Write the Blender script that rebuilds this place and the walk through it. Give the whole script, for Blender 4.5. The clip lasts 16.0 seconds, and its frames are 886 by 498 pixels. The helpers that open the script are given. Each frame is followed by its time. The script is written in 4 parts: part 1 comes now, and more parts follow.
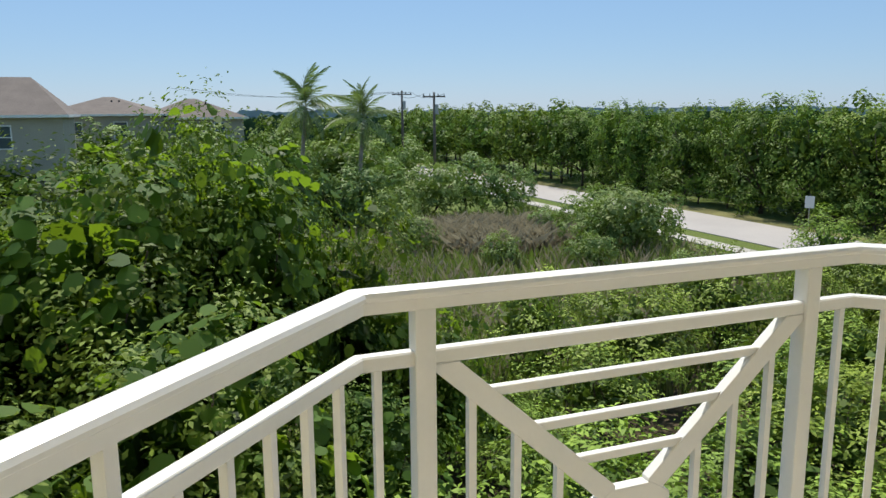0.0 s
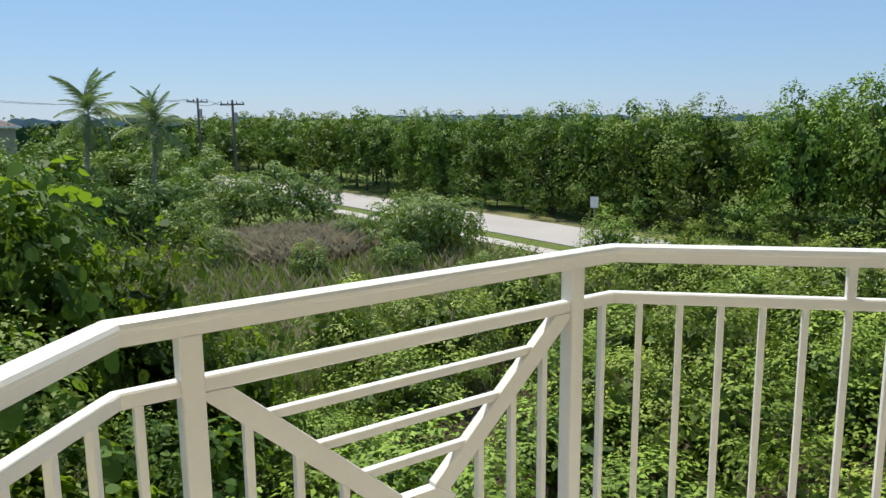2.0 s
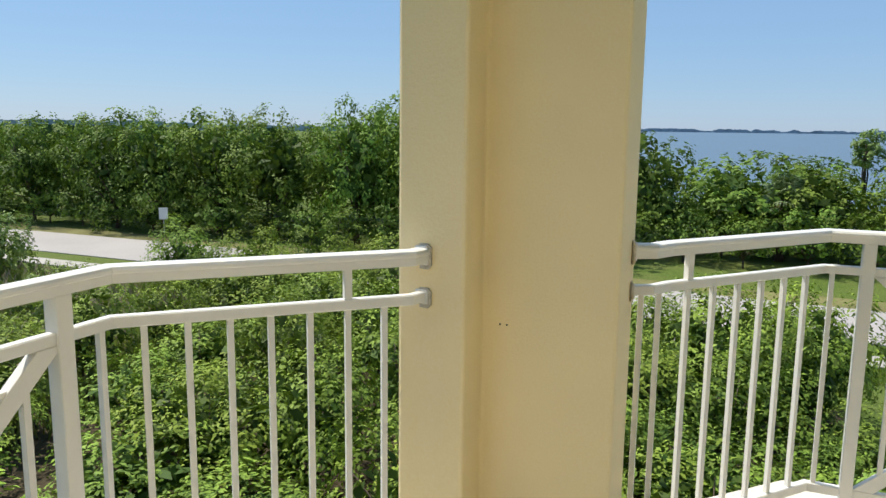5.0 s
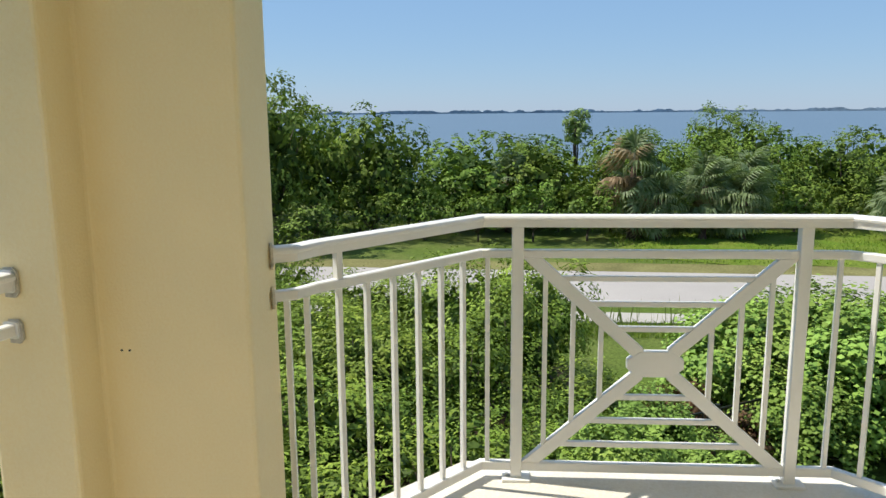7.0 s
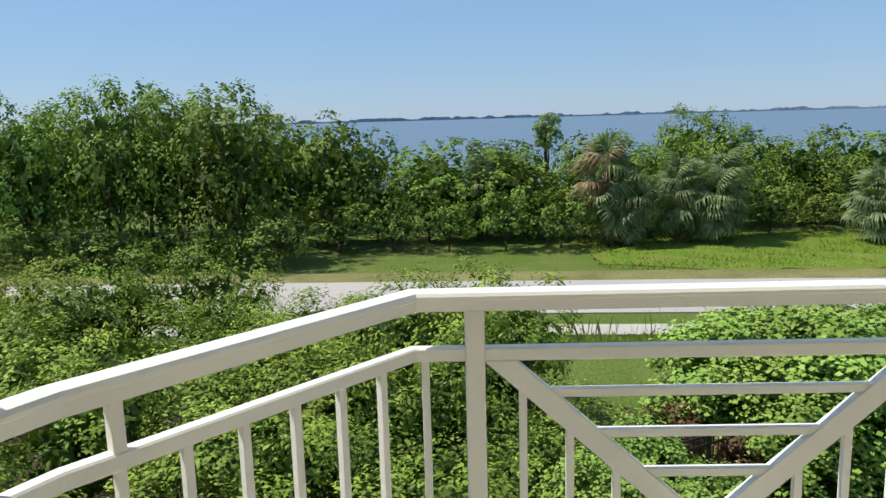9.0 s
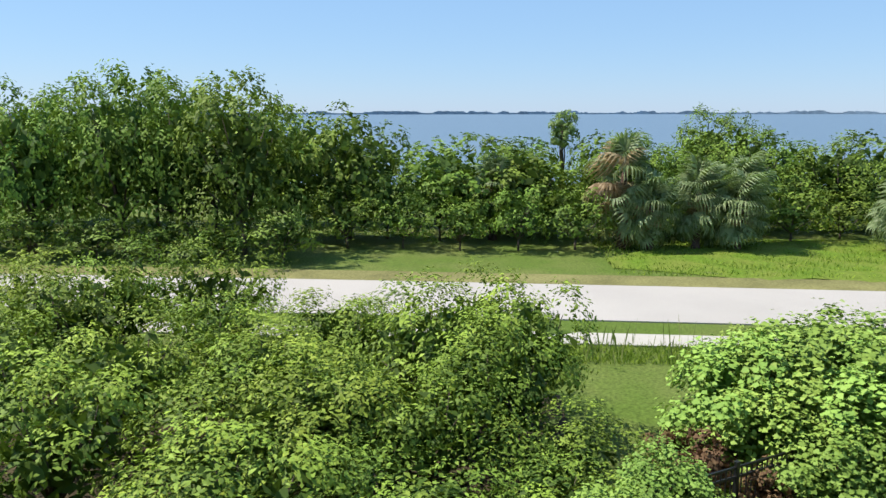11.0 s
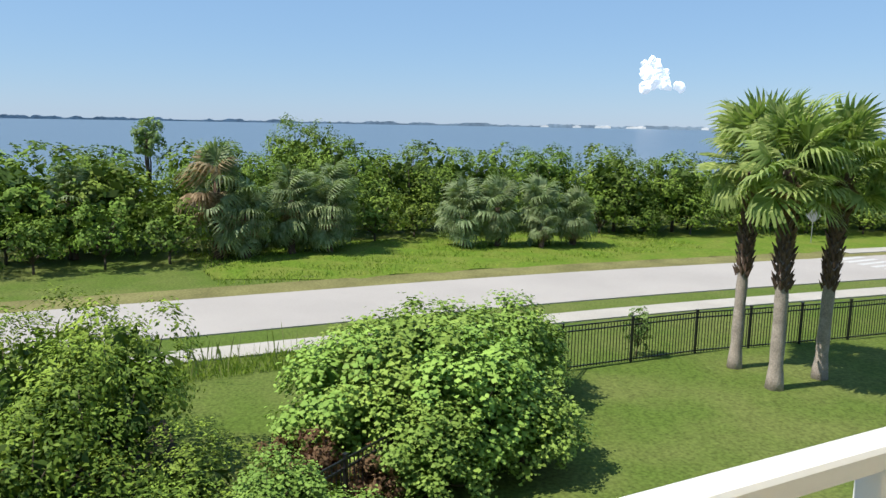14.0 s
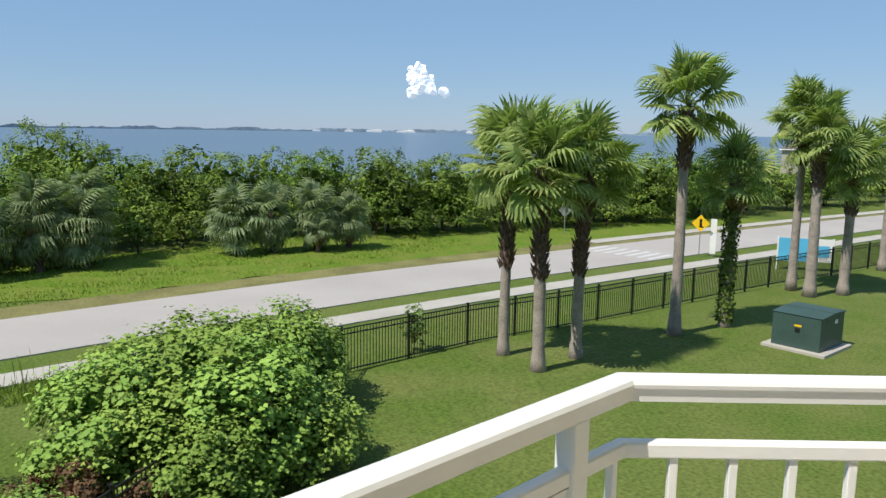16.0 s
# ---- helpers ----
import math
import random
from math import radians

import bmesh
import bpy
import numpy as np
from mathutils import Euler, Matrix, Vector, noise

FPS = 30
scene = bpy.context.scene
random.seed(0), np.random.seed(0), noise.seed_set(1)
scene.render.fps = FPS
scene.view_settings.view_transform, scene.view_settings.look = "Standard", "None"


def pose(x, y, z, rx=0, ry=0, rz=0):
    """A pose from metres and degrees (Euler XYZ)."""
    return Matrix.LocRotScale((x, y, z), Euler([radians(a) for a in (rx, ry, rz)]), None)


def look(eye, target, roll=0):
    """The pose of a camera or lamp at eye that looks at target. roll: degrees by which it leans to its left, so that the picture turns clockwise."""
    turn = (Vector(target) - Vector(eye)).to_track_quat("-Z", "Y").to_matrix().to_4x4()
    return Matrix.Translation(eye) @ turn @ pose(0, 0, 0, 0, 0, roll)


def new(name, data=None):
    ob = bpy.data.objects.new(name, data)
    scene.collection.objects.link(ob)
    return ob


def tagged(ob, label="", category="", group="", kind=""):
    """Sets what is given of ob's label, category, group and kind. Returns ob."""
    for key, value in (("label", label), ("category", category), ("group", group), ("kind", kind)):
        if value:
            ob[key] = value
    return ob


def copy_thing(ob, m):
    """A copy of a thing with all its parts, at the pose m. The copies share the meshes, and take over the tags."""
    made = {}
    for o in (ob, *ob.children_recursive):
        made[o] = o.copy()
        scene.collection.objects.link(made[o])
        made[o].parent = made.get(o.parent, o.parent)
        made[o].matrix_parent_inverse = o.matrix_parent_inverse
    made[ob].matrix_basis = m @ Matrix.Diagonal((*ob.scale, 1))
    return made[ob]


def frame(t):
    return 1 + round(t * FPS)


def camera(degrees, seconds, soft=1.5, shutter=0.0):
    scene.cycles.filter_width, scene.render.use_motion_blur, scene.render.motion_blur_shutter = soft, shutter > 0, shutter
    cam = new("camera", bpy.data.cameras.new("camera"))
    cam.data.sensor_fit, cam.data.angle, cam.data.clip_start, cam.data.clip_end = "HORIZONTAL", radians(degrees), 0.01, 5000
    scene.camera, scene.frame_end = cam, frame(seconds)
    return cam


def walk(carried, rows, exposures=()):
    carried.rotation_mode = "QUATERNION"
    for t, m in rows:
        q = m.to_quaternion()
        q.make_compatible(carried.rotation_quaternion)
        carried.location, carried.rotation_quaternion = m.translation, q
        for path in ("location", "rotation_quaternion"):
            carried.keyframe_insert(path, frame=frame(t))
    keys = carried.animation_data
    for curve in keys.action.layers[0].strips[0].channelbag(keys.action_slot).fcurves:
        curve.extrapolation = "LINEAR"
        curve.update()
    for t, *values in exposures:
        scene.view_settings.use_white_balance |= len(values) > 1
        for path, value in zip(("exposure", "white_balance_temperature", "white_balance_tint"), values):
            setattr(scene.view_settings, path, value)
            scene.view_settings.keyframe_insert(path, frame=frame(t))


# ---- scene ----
# ---- camera and its walk ----
cam = camera(60.5, 16.0)
PATH = [
    (0, (-0.537, 0.509, 1.434), (0.183, 2.34, 1.077), -0.4),
    (0.5, (-0.519, 0.51, 1.44), (0.276, 2.311, 1.09), -0.4),
    (1, (-0.504, 0.504, 1.443), (0.401, 2.254, 1.098), -0.6),
    (1.5, (-0.479, 0.499, 1.446), (0.552, 2.178, 1.102), -0.6),
    (2, (-0.451, 0.495, 1.445), (0.706, 2.09, 1.104), -0.5),
    (2.5, (-0.428, 0.49, 1.444), (0.84, 2.0, 1.105), -0.3),
    (3, (-0.41, 0.489, 1.441), (0.962, 1.905, 1.106), -0.0),
    (3.5, (-0.392, 0.472, 1.442), (1.089, 1.776, 1.111), 0.2),
    (4, (-0.345, 0.442, 1.448), (1.251, 1.603, 1.121), 0.3),
    (4.5, (-0.296, 0.412, 1.446), (1.419, 1.389, 1.125), 0.5),
    (5, (-0.257, 0.381, 1.449), (1.566, 1.14, 1.132), 0.7),
    (5.2, (-0.238, 0.366, 1.453), (1.619, 1.035, 1.133), 0.6),
    (7.3, (0.18, 0.031, 1.48), (2.145, 0.123, 1.12), -0.6),
    (7.5, (0.306, 0.012, 1.473), (2.272, 0.083, 1.111), -0.7),
    (8, (0.651, -0.047, 1.473), (2.618, -0.004, 1.116), -1.0),
    (8.5, (0.984, -0.024, 1.478), (2.953, 0.021, 1.13), -1.3),
    (9, (1.304, -0.017, 1.476), (3.274, 0.047, 1.136), -1.6),
    (9.2, (1.436, -0.018, 1.479), (3.405, 0.042, 1.135), -1.4),
    (11.5, (2.42, 0.02, 1.5), (4.386, 0.111, 1.143), 0.2),
    (12, (2.41, 0.03, 1.505), (4.38, 0.022, 1.161), 0.0),
    (12.5, (2.4, 0.05, 1.52), (4.361, -0.154, 1.183), 0.1),
    (13, (2.38, 0.06, 1.545), (4.299, -0.391, 1.21), 0.5),
    (13.5, (2.355, 0.046, 1.571), (4.199, -0.652, 1.239), 0.9),
    (14, (2.359, 0.042, 1.57), (4.11, -0.868, 1.244), 1.0),
    (14.5, (2.33, 0.048, 1.549), (3.986, -1.027, 1.232), 1.0),
    (15, (2.269, 0.087, 1.581), (3.832, -1.122, 1.269), 0.9),
    (15.5, (2.3, 0.039, 1.554), (3.778, -1.273, 1.246), 0.9),
    (16, (2.267, -0.012, 1.562), (3.682, -1.392, 1.255), 0.8),
]
walk(cam, [(t, look(eye, target, roll)) for t, eye, target, roll in PATH],
     exposures=[(0, 0.25), (3, 0.32), (5, 0.32), (9, 0.27), (11.5, 0.64), (13, 0.56), (16, 0.16)])

# ---- sky, sun, exposure ----
SUN_EL, SUN_AZ = radians(56), radians(10)
world = bpy.data.worlds.new("sky")
scene.world = world
world.use_nodes = True
wn = world.node_tree.nodes
sky = wn.new("ShaderNodeTexSky")
sky.sky_type = 'NISHITA'
sky.sun_disc = False
sky.sun_elevation, sky.sun_rotation = SUN_EL, SUN_AZ
sky.air_density, sky.dust_density, sky.ozone_density = 1.0, 0.1, 4.0
wn["Background"].inputs["Strength"].default_value = 0.084
haze = wn.new("ShaderNodeMix")
haze.data_type = 'RGBA'
haze.inputs["Factor"].default_value = 0.6
haze.inputs[7].default_value = (2.75, 4.9, 8.1, 1)
world.node_tree.links.new(sky.outputs[0], haze.inputs[6])
world.node_tree.links.new(haze.outputs[2], wn["Background"].inputs["Color"])
sun = new("sun", bpy.data.lights.new("sun", 'SUN'))
sun.data.energy, sun.data.angle, sun.data.color = 4.9, radians(0.53), (1.0, 0.95, 0.86)
sun_way = Vector((math.sin(SUN_AZ) * math.cos(SUN_EL), math.cos(SUN_AZ) * math.cos(SUN_EL), math.sin(SUN_EL)))
sun.matrix_basis = look(sun_way * 60, (0, 0, 0))


FLOOR, GROUND = -0.07, -5.35


# ---- materials ----
def material(name, base, rough=0.6, vary=0.15, scale=(2.0, 40.0), bump=0.0, metal=0.0, tint=None, spec=0.5):
    """A painted or natural surface: two scales of noise change its colour, fine noise its relief."""
    m = bpy.data.materials.new(name)
    m.use_nodes = True
    n, l = m.node_tree.nodes, m.node_tree.links
    p = n["Principled BSDF"]
    p.inputs["Roughness"].default_value, p.inputs["Metallic"].default_value = rough, metal
    p.inputs["Specular IOR Level"].default_value = spec
    co = n.new("ShaderNodeTexCoord")
    tint = tint or tuple(c * (1 - vary) for c in base)
    big, fine = n.new("ShaderNodeTexNoise"), n.new("ShaderNodeTexNoise")
    for t, s, det in ((big, scale[0], 4), (fine, scale[1], 3)):
        t.inputs["Scale"].default_value, t.inputs["Detail"].default_value = s, det
        l.new(co.outputs["Object"], t.inputs["Vector"])
    ramp = n.new("ShaderNodeMapRange")
    ramp.inputs["From Min"].default_value, ramp.inputs["From Max"].default_value = 0.35, 0.65
    l.new(big.outputs["Fac"], ramp.inputs["Value"])
    a = n.new("ShaderNodeMix")
    a.data_type = 'RGBA'
    a.inputs[6].default_value, a.inputs[7].default_value = (*base, 1), (*tint, 1)
    l.new(ramp.outputs["Result"], a.inputs["Factor"])
    b = n.new("ShaderNodeMix")
    b.data_type, b.blend_type = 'RGBA', 'OVERLAY'
    b.inputs["Factor"].default_value = min(1.0, vary * 2)
    l.new(a.outputs[2], b.inputs[6])
    l.new(fine.outputs["Fac"], b.inputs[7])
    l.new(b.outputs[2], p.inputs["Base Color"])
    if bump:
        bp = n.new("ShaderNodeBump")
        bp.inputs["Strength"].default_value, bp.inputs["Distance"].default_value = bump, 0.02
        l.new(fine.outputs["Fac"], bp.inputs["Height"])
        l.new(bp.outputs["Normal"], p.inputs["Normal"])
    return m


def leaf_material(name, dark, light, rough=0.45, through_light=0.24, glow=(0.25, 0.42, 0.03)):
    """Foliage: every leaf has a tone of its own, which in crowns includes painted inner shade, and light shines through
    it.
    """
    m = bpy.data.materials.new(name)
    m.use_nodes = True
    n, l = m.node_tree.nodes, m.node_tree.links
    p = n["Principled BSDF"]
    p.inputs["Roughness"].default_value = rough
    p.inputs["Specular IOR Level"].default_value = 0.14
    tone = n.new("ShaderNodeAttribute")
    tone.attribute_name = "tone"
    info = n.new("ShaderNodeObjectInfo")
    mixer = n.new("ShaderNodeMix")
    mixer.data_type = 'RGBA'
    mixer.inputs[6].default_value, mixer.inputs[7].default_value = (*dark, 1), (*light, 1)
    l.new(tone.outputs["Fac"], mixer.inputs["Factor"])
    hsv = n.new("ShaderNodeHueSaturation")
    rng = n.new("ShaderNodeMapRange")
    rng.inputs["To Min"].default_value, rng.inputs["To Max"].default_value = 0.86, 1.16
    l.new(info.outputs["Random"], rng.inputs["Value"])
    l.new(rng.outputs["Result"], hsv.inputs["Value"])
    hue = n.new("ShaderNodeMath")
    hue.operation = 'MULTIPLY_ADD'
    hue.inputs[1].default_value, hue.inputs[2].default_value = 7.3, 0.0
    frac = n.new("ShaderNodeMath")
    frac.operation = 'FRACT'
    hue_r = n.new("ShaderNodeMapRange")
    hue_r.inputs["To Min"].default_value, hue_r.inputs["To Max"].default_value = 0.482, 0.508
    l.new(info.outputs["Random"], hue.inputs[0])
    l.new(hue.outputs[0], frac.inputs[0])
    l.new(frac.outputs[0], hue_r.inputs["Value"])
    l.new(hue_r.outputs["Result"], hsv.inputs["Hue"])
    l.new(mixer.outputs[2], hsv.inputs["Color"])
    l.new(hsv.outputs["Color"], p.inputs["Base Color"])
    tr = n.new("ShaderNodeBsdfTranslucent")
    tint = n.new("ShaderNodeMix")
    tint.data_type = 'RGBA'
    tint.inputs["Factor"].default_value = 0.6
    l.new(hsv.outputs["Color"], tint.inputs[6])
    tint.inputs[7].default_value = (*glow, 1)
    l.new(tint.outputs[2], tr.inputs["Color"])
    mix = n.new("ShaderNodeMixShader")
    mix.inputs[0].default_value = through_light
    l.new(p.outputs[0], mix.inputs[1])
    l.new(tr.outputs[0], mix.inputs[2])
    l.new(mix.outputs[0], n["Material Output"].inputs["Surface"])
    return m


M_RAIL = material("cream_gloss_paint", (0.775, 0.762, 0.725), 0.32, 0.04, (3, 60), 0.03)
M_WALL = material("yellow_stucco", (0.9, 0.755, 0.455), 0.85, 0.08, (1.2, 120), 0.12)
M_SEAL = material("weathered_sealant", (0.62, 0.57, 0.48), 0.8, 0.3, (12, 70), 0.4)
M_CEIL = material("white_soffit", (0.86, 0.85, 0.81), 0.8, 0.05, (1, 60), 0.1)
M_TILE = material("beige_floor_coating", (0.72, 0.66, 0.55), 0.6, 0.12, (2, 80), 0.15)
M_GRASS = material("mown_lawn", (0.084, 0.128, 0.022), 0.9, 0.4, (0.45, 11), 1.0, tint=(0.12, 0.145, 0.038), spec=0.1)
M_LUSH = material("lush_groundcover", (0.10, 0.165, 0.017), 0.9, 0.3, (0.6, 7), 0.9, tint=(0.14, 0.175, 0.03), spec=0.1)
M_DRY = material("dry_verge", (0.20, 0.19, 0.075), 0.95, 0.3, (0.7, 9), 0.6, spec=0.1)
M_SOIL = material("leaf_litter", (0.075, 0.06, 0.035), 0.95, 0.35, (0.5, 8), 0.6, spec=0.1)
M_ROAD = material("pale_asphalt", (0.38, 0.35, 0.32), 0.92, 0.1, (0.25, 30), 0.25)
M_WALKWAY = material("pale_concrete", (0.42, 0.39, 0.34), 0.9, 0.12, (0.6, 25), 0.2)
M_PAINT = material("white_road_paint", (0.52, 0.51, 0.49), 0.8, 0.12, (1.5, 20), 0.1)
M_FENCE = material("black_aluminium", (0.012, 0.012, 0.013), 0.4, 0.2, (4, 50), 0.02)
M_BARK = material("grey_palm_bark", (0.34, 0.29, 0.245), 0.9, 0.3, (3, 25), 0.8)
M_BOOT = material("dead_palm_boots", (0.14, 0.085, 0.06), 0.95, 0.4, (4, 30), 0.8)
M_STEM = material("brown_stems", (0.10, 0.075, 0.05), 0.9, 0.3, (4, 30), 0.5)
M_METAL = material("galvanised_steel", (0.42, 0.42, 0.42), 0.45, 0.1, (5, 50), 0.03, metal=0.8)
M_GREEN = material("green_steel_cabinet", (0.045, 0.085, 0.075), 0.45, 0.15, (2, 40), 0.03)
M_ROOF = material("brown_shingles", (0.16, 0.13, 0.11), 0.9, 0.2, (0.8, 12), 0.3)
M_SIDING = material("tan_siding", (0.40, 0.36, 0.29), 0.8, 0.1, (0.8, 20), 0.1)
M_TRIM = material("white_trim", (0.80, 0.79, 0.76), 0.5, 0.05, (2, 40), 0.0)
M_GLASS = material("window_glass", (0.05, 0.08, 0.11), 0.05, 0.1, (1, 10), 0.0)
M_YELLOW = material("yellow_sign", (0.85, 0.52, 0.01), 0.4, 0.05, (3, 30), 0.0)
M_BLUE = material("light_blue_banner", (0.10, 0.46, 0.72), 0.6, 0.1, (1, 20), 0.0)
M_BLACK = material("black_print", (0.01, 0.01, 0.01), 0.5, 0.1, (3, 30), 0.0)
M_POLE = material("weathered_pole", (0.13, 0.11, 0.09), 0.9, 0.2, (2, 20), 0.3)
# Pale blue base colour paints the air's haze onto the far shore and treeline.
M_HAZE_SHORE = material("haze_tinted_shore", (0.30, 0.38, 0.45), 1.0, 0.25, (0.01, 0.06), 0.0, spec=0.0)
M_WOODS = material("far_canopy", (0.055, 0.095, 0.04), 1.0, 0.45, (0.06, 0.5), 0.6, tint=(0.03, 0.06, 0.03), spec=0.0)
M_CLOUD = material("cloud_white_glow", (0.92, 0.93, 0.95), 1.0, 0.03, (0.01, 0.05), 0.0, spec=0.0)

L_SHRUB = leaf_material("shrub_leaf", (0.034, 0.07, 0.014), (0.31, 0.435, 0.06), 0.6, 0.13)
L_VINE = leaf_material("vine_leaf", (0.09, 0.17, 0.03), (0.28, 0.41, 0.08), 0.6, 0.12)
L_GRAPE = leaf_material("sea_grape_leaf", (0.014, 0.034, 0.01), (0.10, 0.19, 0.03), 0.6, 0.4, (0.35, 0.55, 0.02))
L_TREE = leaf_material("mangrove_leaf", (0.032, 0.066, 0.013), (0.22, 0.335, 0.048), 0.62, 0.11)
L_SILVER = leaf_material("silver_leaf", (0.09, 0.15, 0.035), (0.27, 0.37, 0.12), 0.55, 0.2)
L_FAN = leaf_material("fan_palm_leaf", (0.10, 0.16, 0.04), (0.42, 0.5, 0.17), 0.5, 0.38)
L_SABAL = leaf_material("sabal_leaf", (0.11, 0.16, 0.065), (0.30, 0.36, 0.18), 0.45, 0.25)
L_DEAD = leaf_material("dead_frond", (0.17, 0.125, 0.06), (0.36, 0.29, 0.16), 0.8, 0.2, (0.4, 0.25, 0.08))
L_DRY = leaf_material("dry_vine_leaf", (0.09, 0.05, 0.03), (0.22, 0.15, 0.07), 0.8, 0.15, (0.3, 0.16, 0.06))
L_BRUSH = leaf_material("dead_brush", (0.2, 0.185, 0.12), (0.46, 0.43, 0.29), 0.85, 0.4, (0.3, 0.26, 0.16))
L_GRASS = leaf_material("rough_grass_blade", (0.09, 0.155, 0.02), (0.27, 0.37, 0.05), 0.65, 0.2)
L_REED = leaf_material("reed", (0.07, 0.11, 0.03), (0.3, 0.29, 0.13), 0.6, 0.3)

water_mat = bpy.data.materials.new("bay_water")
water_mat.use_nodes = True
wp = water_mat.node_tree.nodes["Principled BSDF"]
wp.inputs["Base Color"].default_value = (0.09, 0.13, 0.17, 1)
wp.inputs["Roughness"].default_value = 0.28
wtex = water_mat.node_tree.nodes.new("ShaderNodeTexNoise")
wtex.inputs["Scale"].default_value, wtex.inputs["Detail"].default_value = 0.35, 6
wco = water_mat.node_tree.nodes.new("ShaderNodeTexCoord")
wb = water_mat.node_tree.nodes.new("ShaderNodeBump")
wb.inputs["Strength"].default_value, wb.inputs["Distance"].default_value = 0.6, 0.4
water_mat.node_tree.links.new(wco.outputs["Object"], wtex.inputs["Vector"])
water_mat.node_tree.links.new(wtex.outputs["Fac"], wb.inputs["Height"])
water_mat.node_tree.links.new(wb.outputs["Normal"], wp.inputs["Normal"])


# ---- mesh helpers ----
class Build:
    """Collects boxes, bars, tubes and sheets into one mesh."""

    def __init__(self):
        self.v, self.f = [], []

    def add(self, verts, faces):
        k = len(self.v)
        self.v += [tuple(p) for p in verts]
        self.f += [tuple(k + i for i in f) for f in faces]
        return self

    def prism(self, poly, z0, z1):
        n = len(poly)
        v = [(x, y, z0) for x, y in poly] + [(x, y, z1) for x, y in poly]
        f = [tuple(range(n - 1, -1, -1)), tuple(range(n, 2 * n))]
        f += [(i, (i + 1) % n, n + (i + 1) % n, n + i) for i in range(n)]
        return self.add(v, f)

    def box(self, a, b):
        (x0, y0, z0), (x1, y1, z1) = a, b
        return self.prism([(x0, y0), (x1, y0), (x1, y1), (x0, y1)], z0, z1)

    def sweep(self, pts, profile, cap=True):
        """A profile (sideways, up) carried along points, mitred in plan."""
        pts = [Vector(p) for p in pts]
        n, rings = len(profile), []
        for i, p in enumerate(pts):
            a = (p - pts[i - 1]).normalized() if i else None
            b = (pts[i + 1] - p).normalized() if i < len(pts) - 1 else None
            d = ((a or b) + (b or a)).normalized()
            ref = Vector((0, 0, 1)) if abs(d.z) < 0.95 else Vector((0, 1, 0))
            s = d.cross(ref).normalized()
            u = s.cross(d).normalized()
            k = 1 / max(0.4, d.dot(a or b))
            rings += [p + s * (q[0] * k) + u * q[1] for q in profile]
        f = [(i * n + j, i * n + (j + 1) % n, (i + 1) * n + (j + 1) % n, (i + 1) * n + j)
             for i in range(len(pts) - 1) for j in range(n)]
        if cap:
            f += [tuple(range(n - 1, -1, -1)), tuple(range((len(pts) - 1) * n, len(pts) * n))]
        return self.add(rings, f)

    def tube(self, pts, radii, sides=6):
        pts = [Vector(p) for p in pts]
        v = []
        for i, p in enumerate(pts):
            d = (pts[min(i + 1, len(pts) - 1)] - pts[max(i - 1, 0)]).normalized()
            s = d.cross(Vector((0.31, 0.94, 0.12))).normalized()
            u = s.cross(d)
            v += [p + (s * math.cos(a) + u * math.sin(a)) * radii[i] for a in (j * math.tau / sides for j in range(sides))]
        f = [(i * sides + j, i * sides + (j + 1) % sides, (i + 1) * sides + (j + 1) % sides, (i + 1) * sides + j)
             for i in range(len(pts) - 1) for j in range(sides)]
        f += [tuple(range(sides - 1, -1, -1)), tuple(range((len(pts) - 1) * sides, len(pts) * sides))]
        return self.add(v, f)

    def mesh(self, name, mat, smooth=False, bevel=0.0):
        me = bpy.data.meshes.new(name)
        me.from_pydata(self.v, [], self.f)
        bm = bmesh.new()
        bm.from_mesh(me)
        bmesh.ops.recalc_face_normals(bm, faces=bm.faces)
        if bevel:
            bmesh.ops.bevel(bm, geom=[e for e in bm.edges if e.is_manifold and e.calc_face_angle(0) > 0.6], offset=bevel, segments=2, affect='EDGES', profile=0.5)
        bm.to_mesh(me)
        bm.free()
        me.materials.append(mat)
        if smooth:
            me.polygons.foreach_set("use_smooth", [True] * len(me.polygons))
        return me

    def ob(self, name, mat, parent=None, **kw):
        o = new(name, self.mesh(name, mat, **kw))
        o.parent = parent
        return o


def bar_profile(w, h, r=0.006):
    a, b = w / 2, h / 2
    return [(-a + r, -b), (a - r, -b), (a, -b + r), (a, b - r), (a - r, b), (-a + r, b), (-a, b - r), (-a, -b + r)]


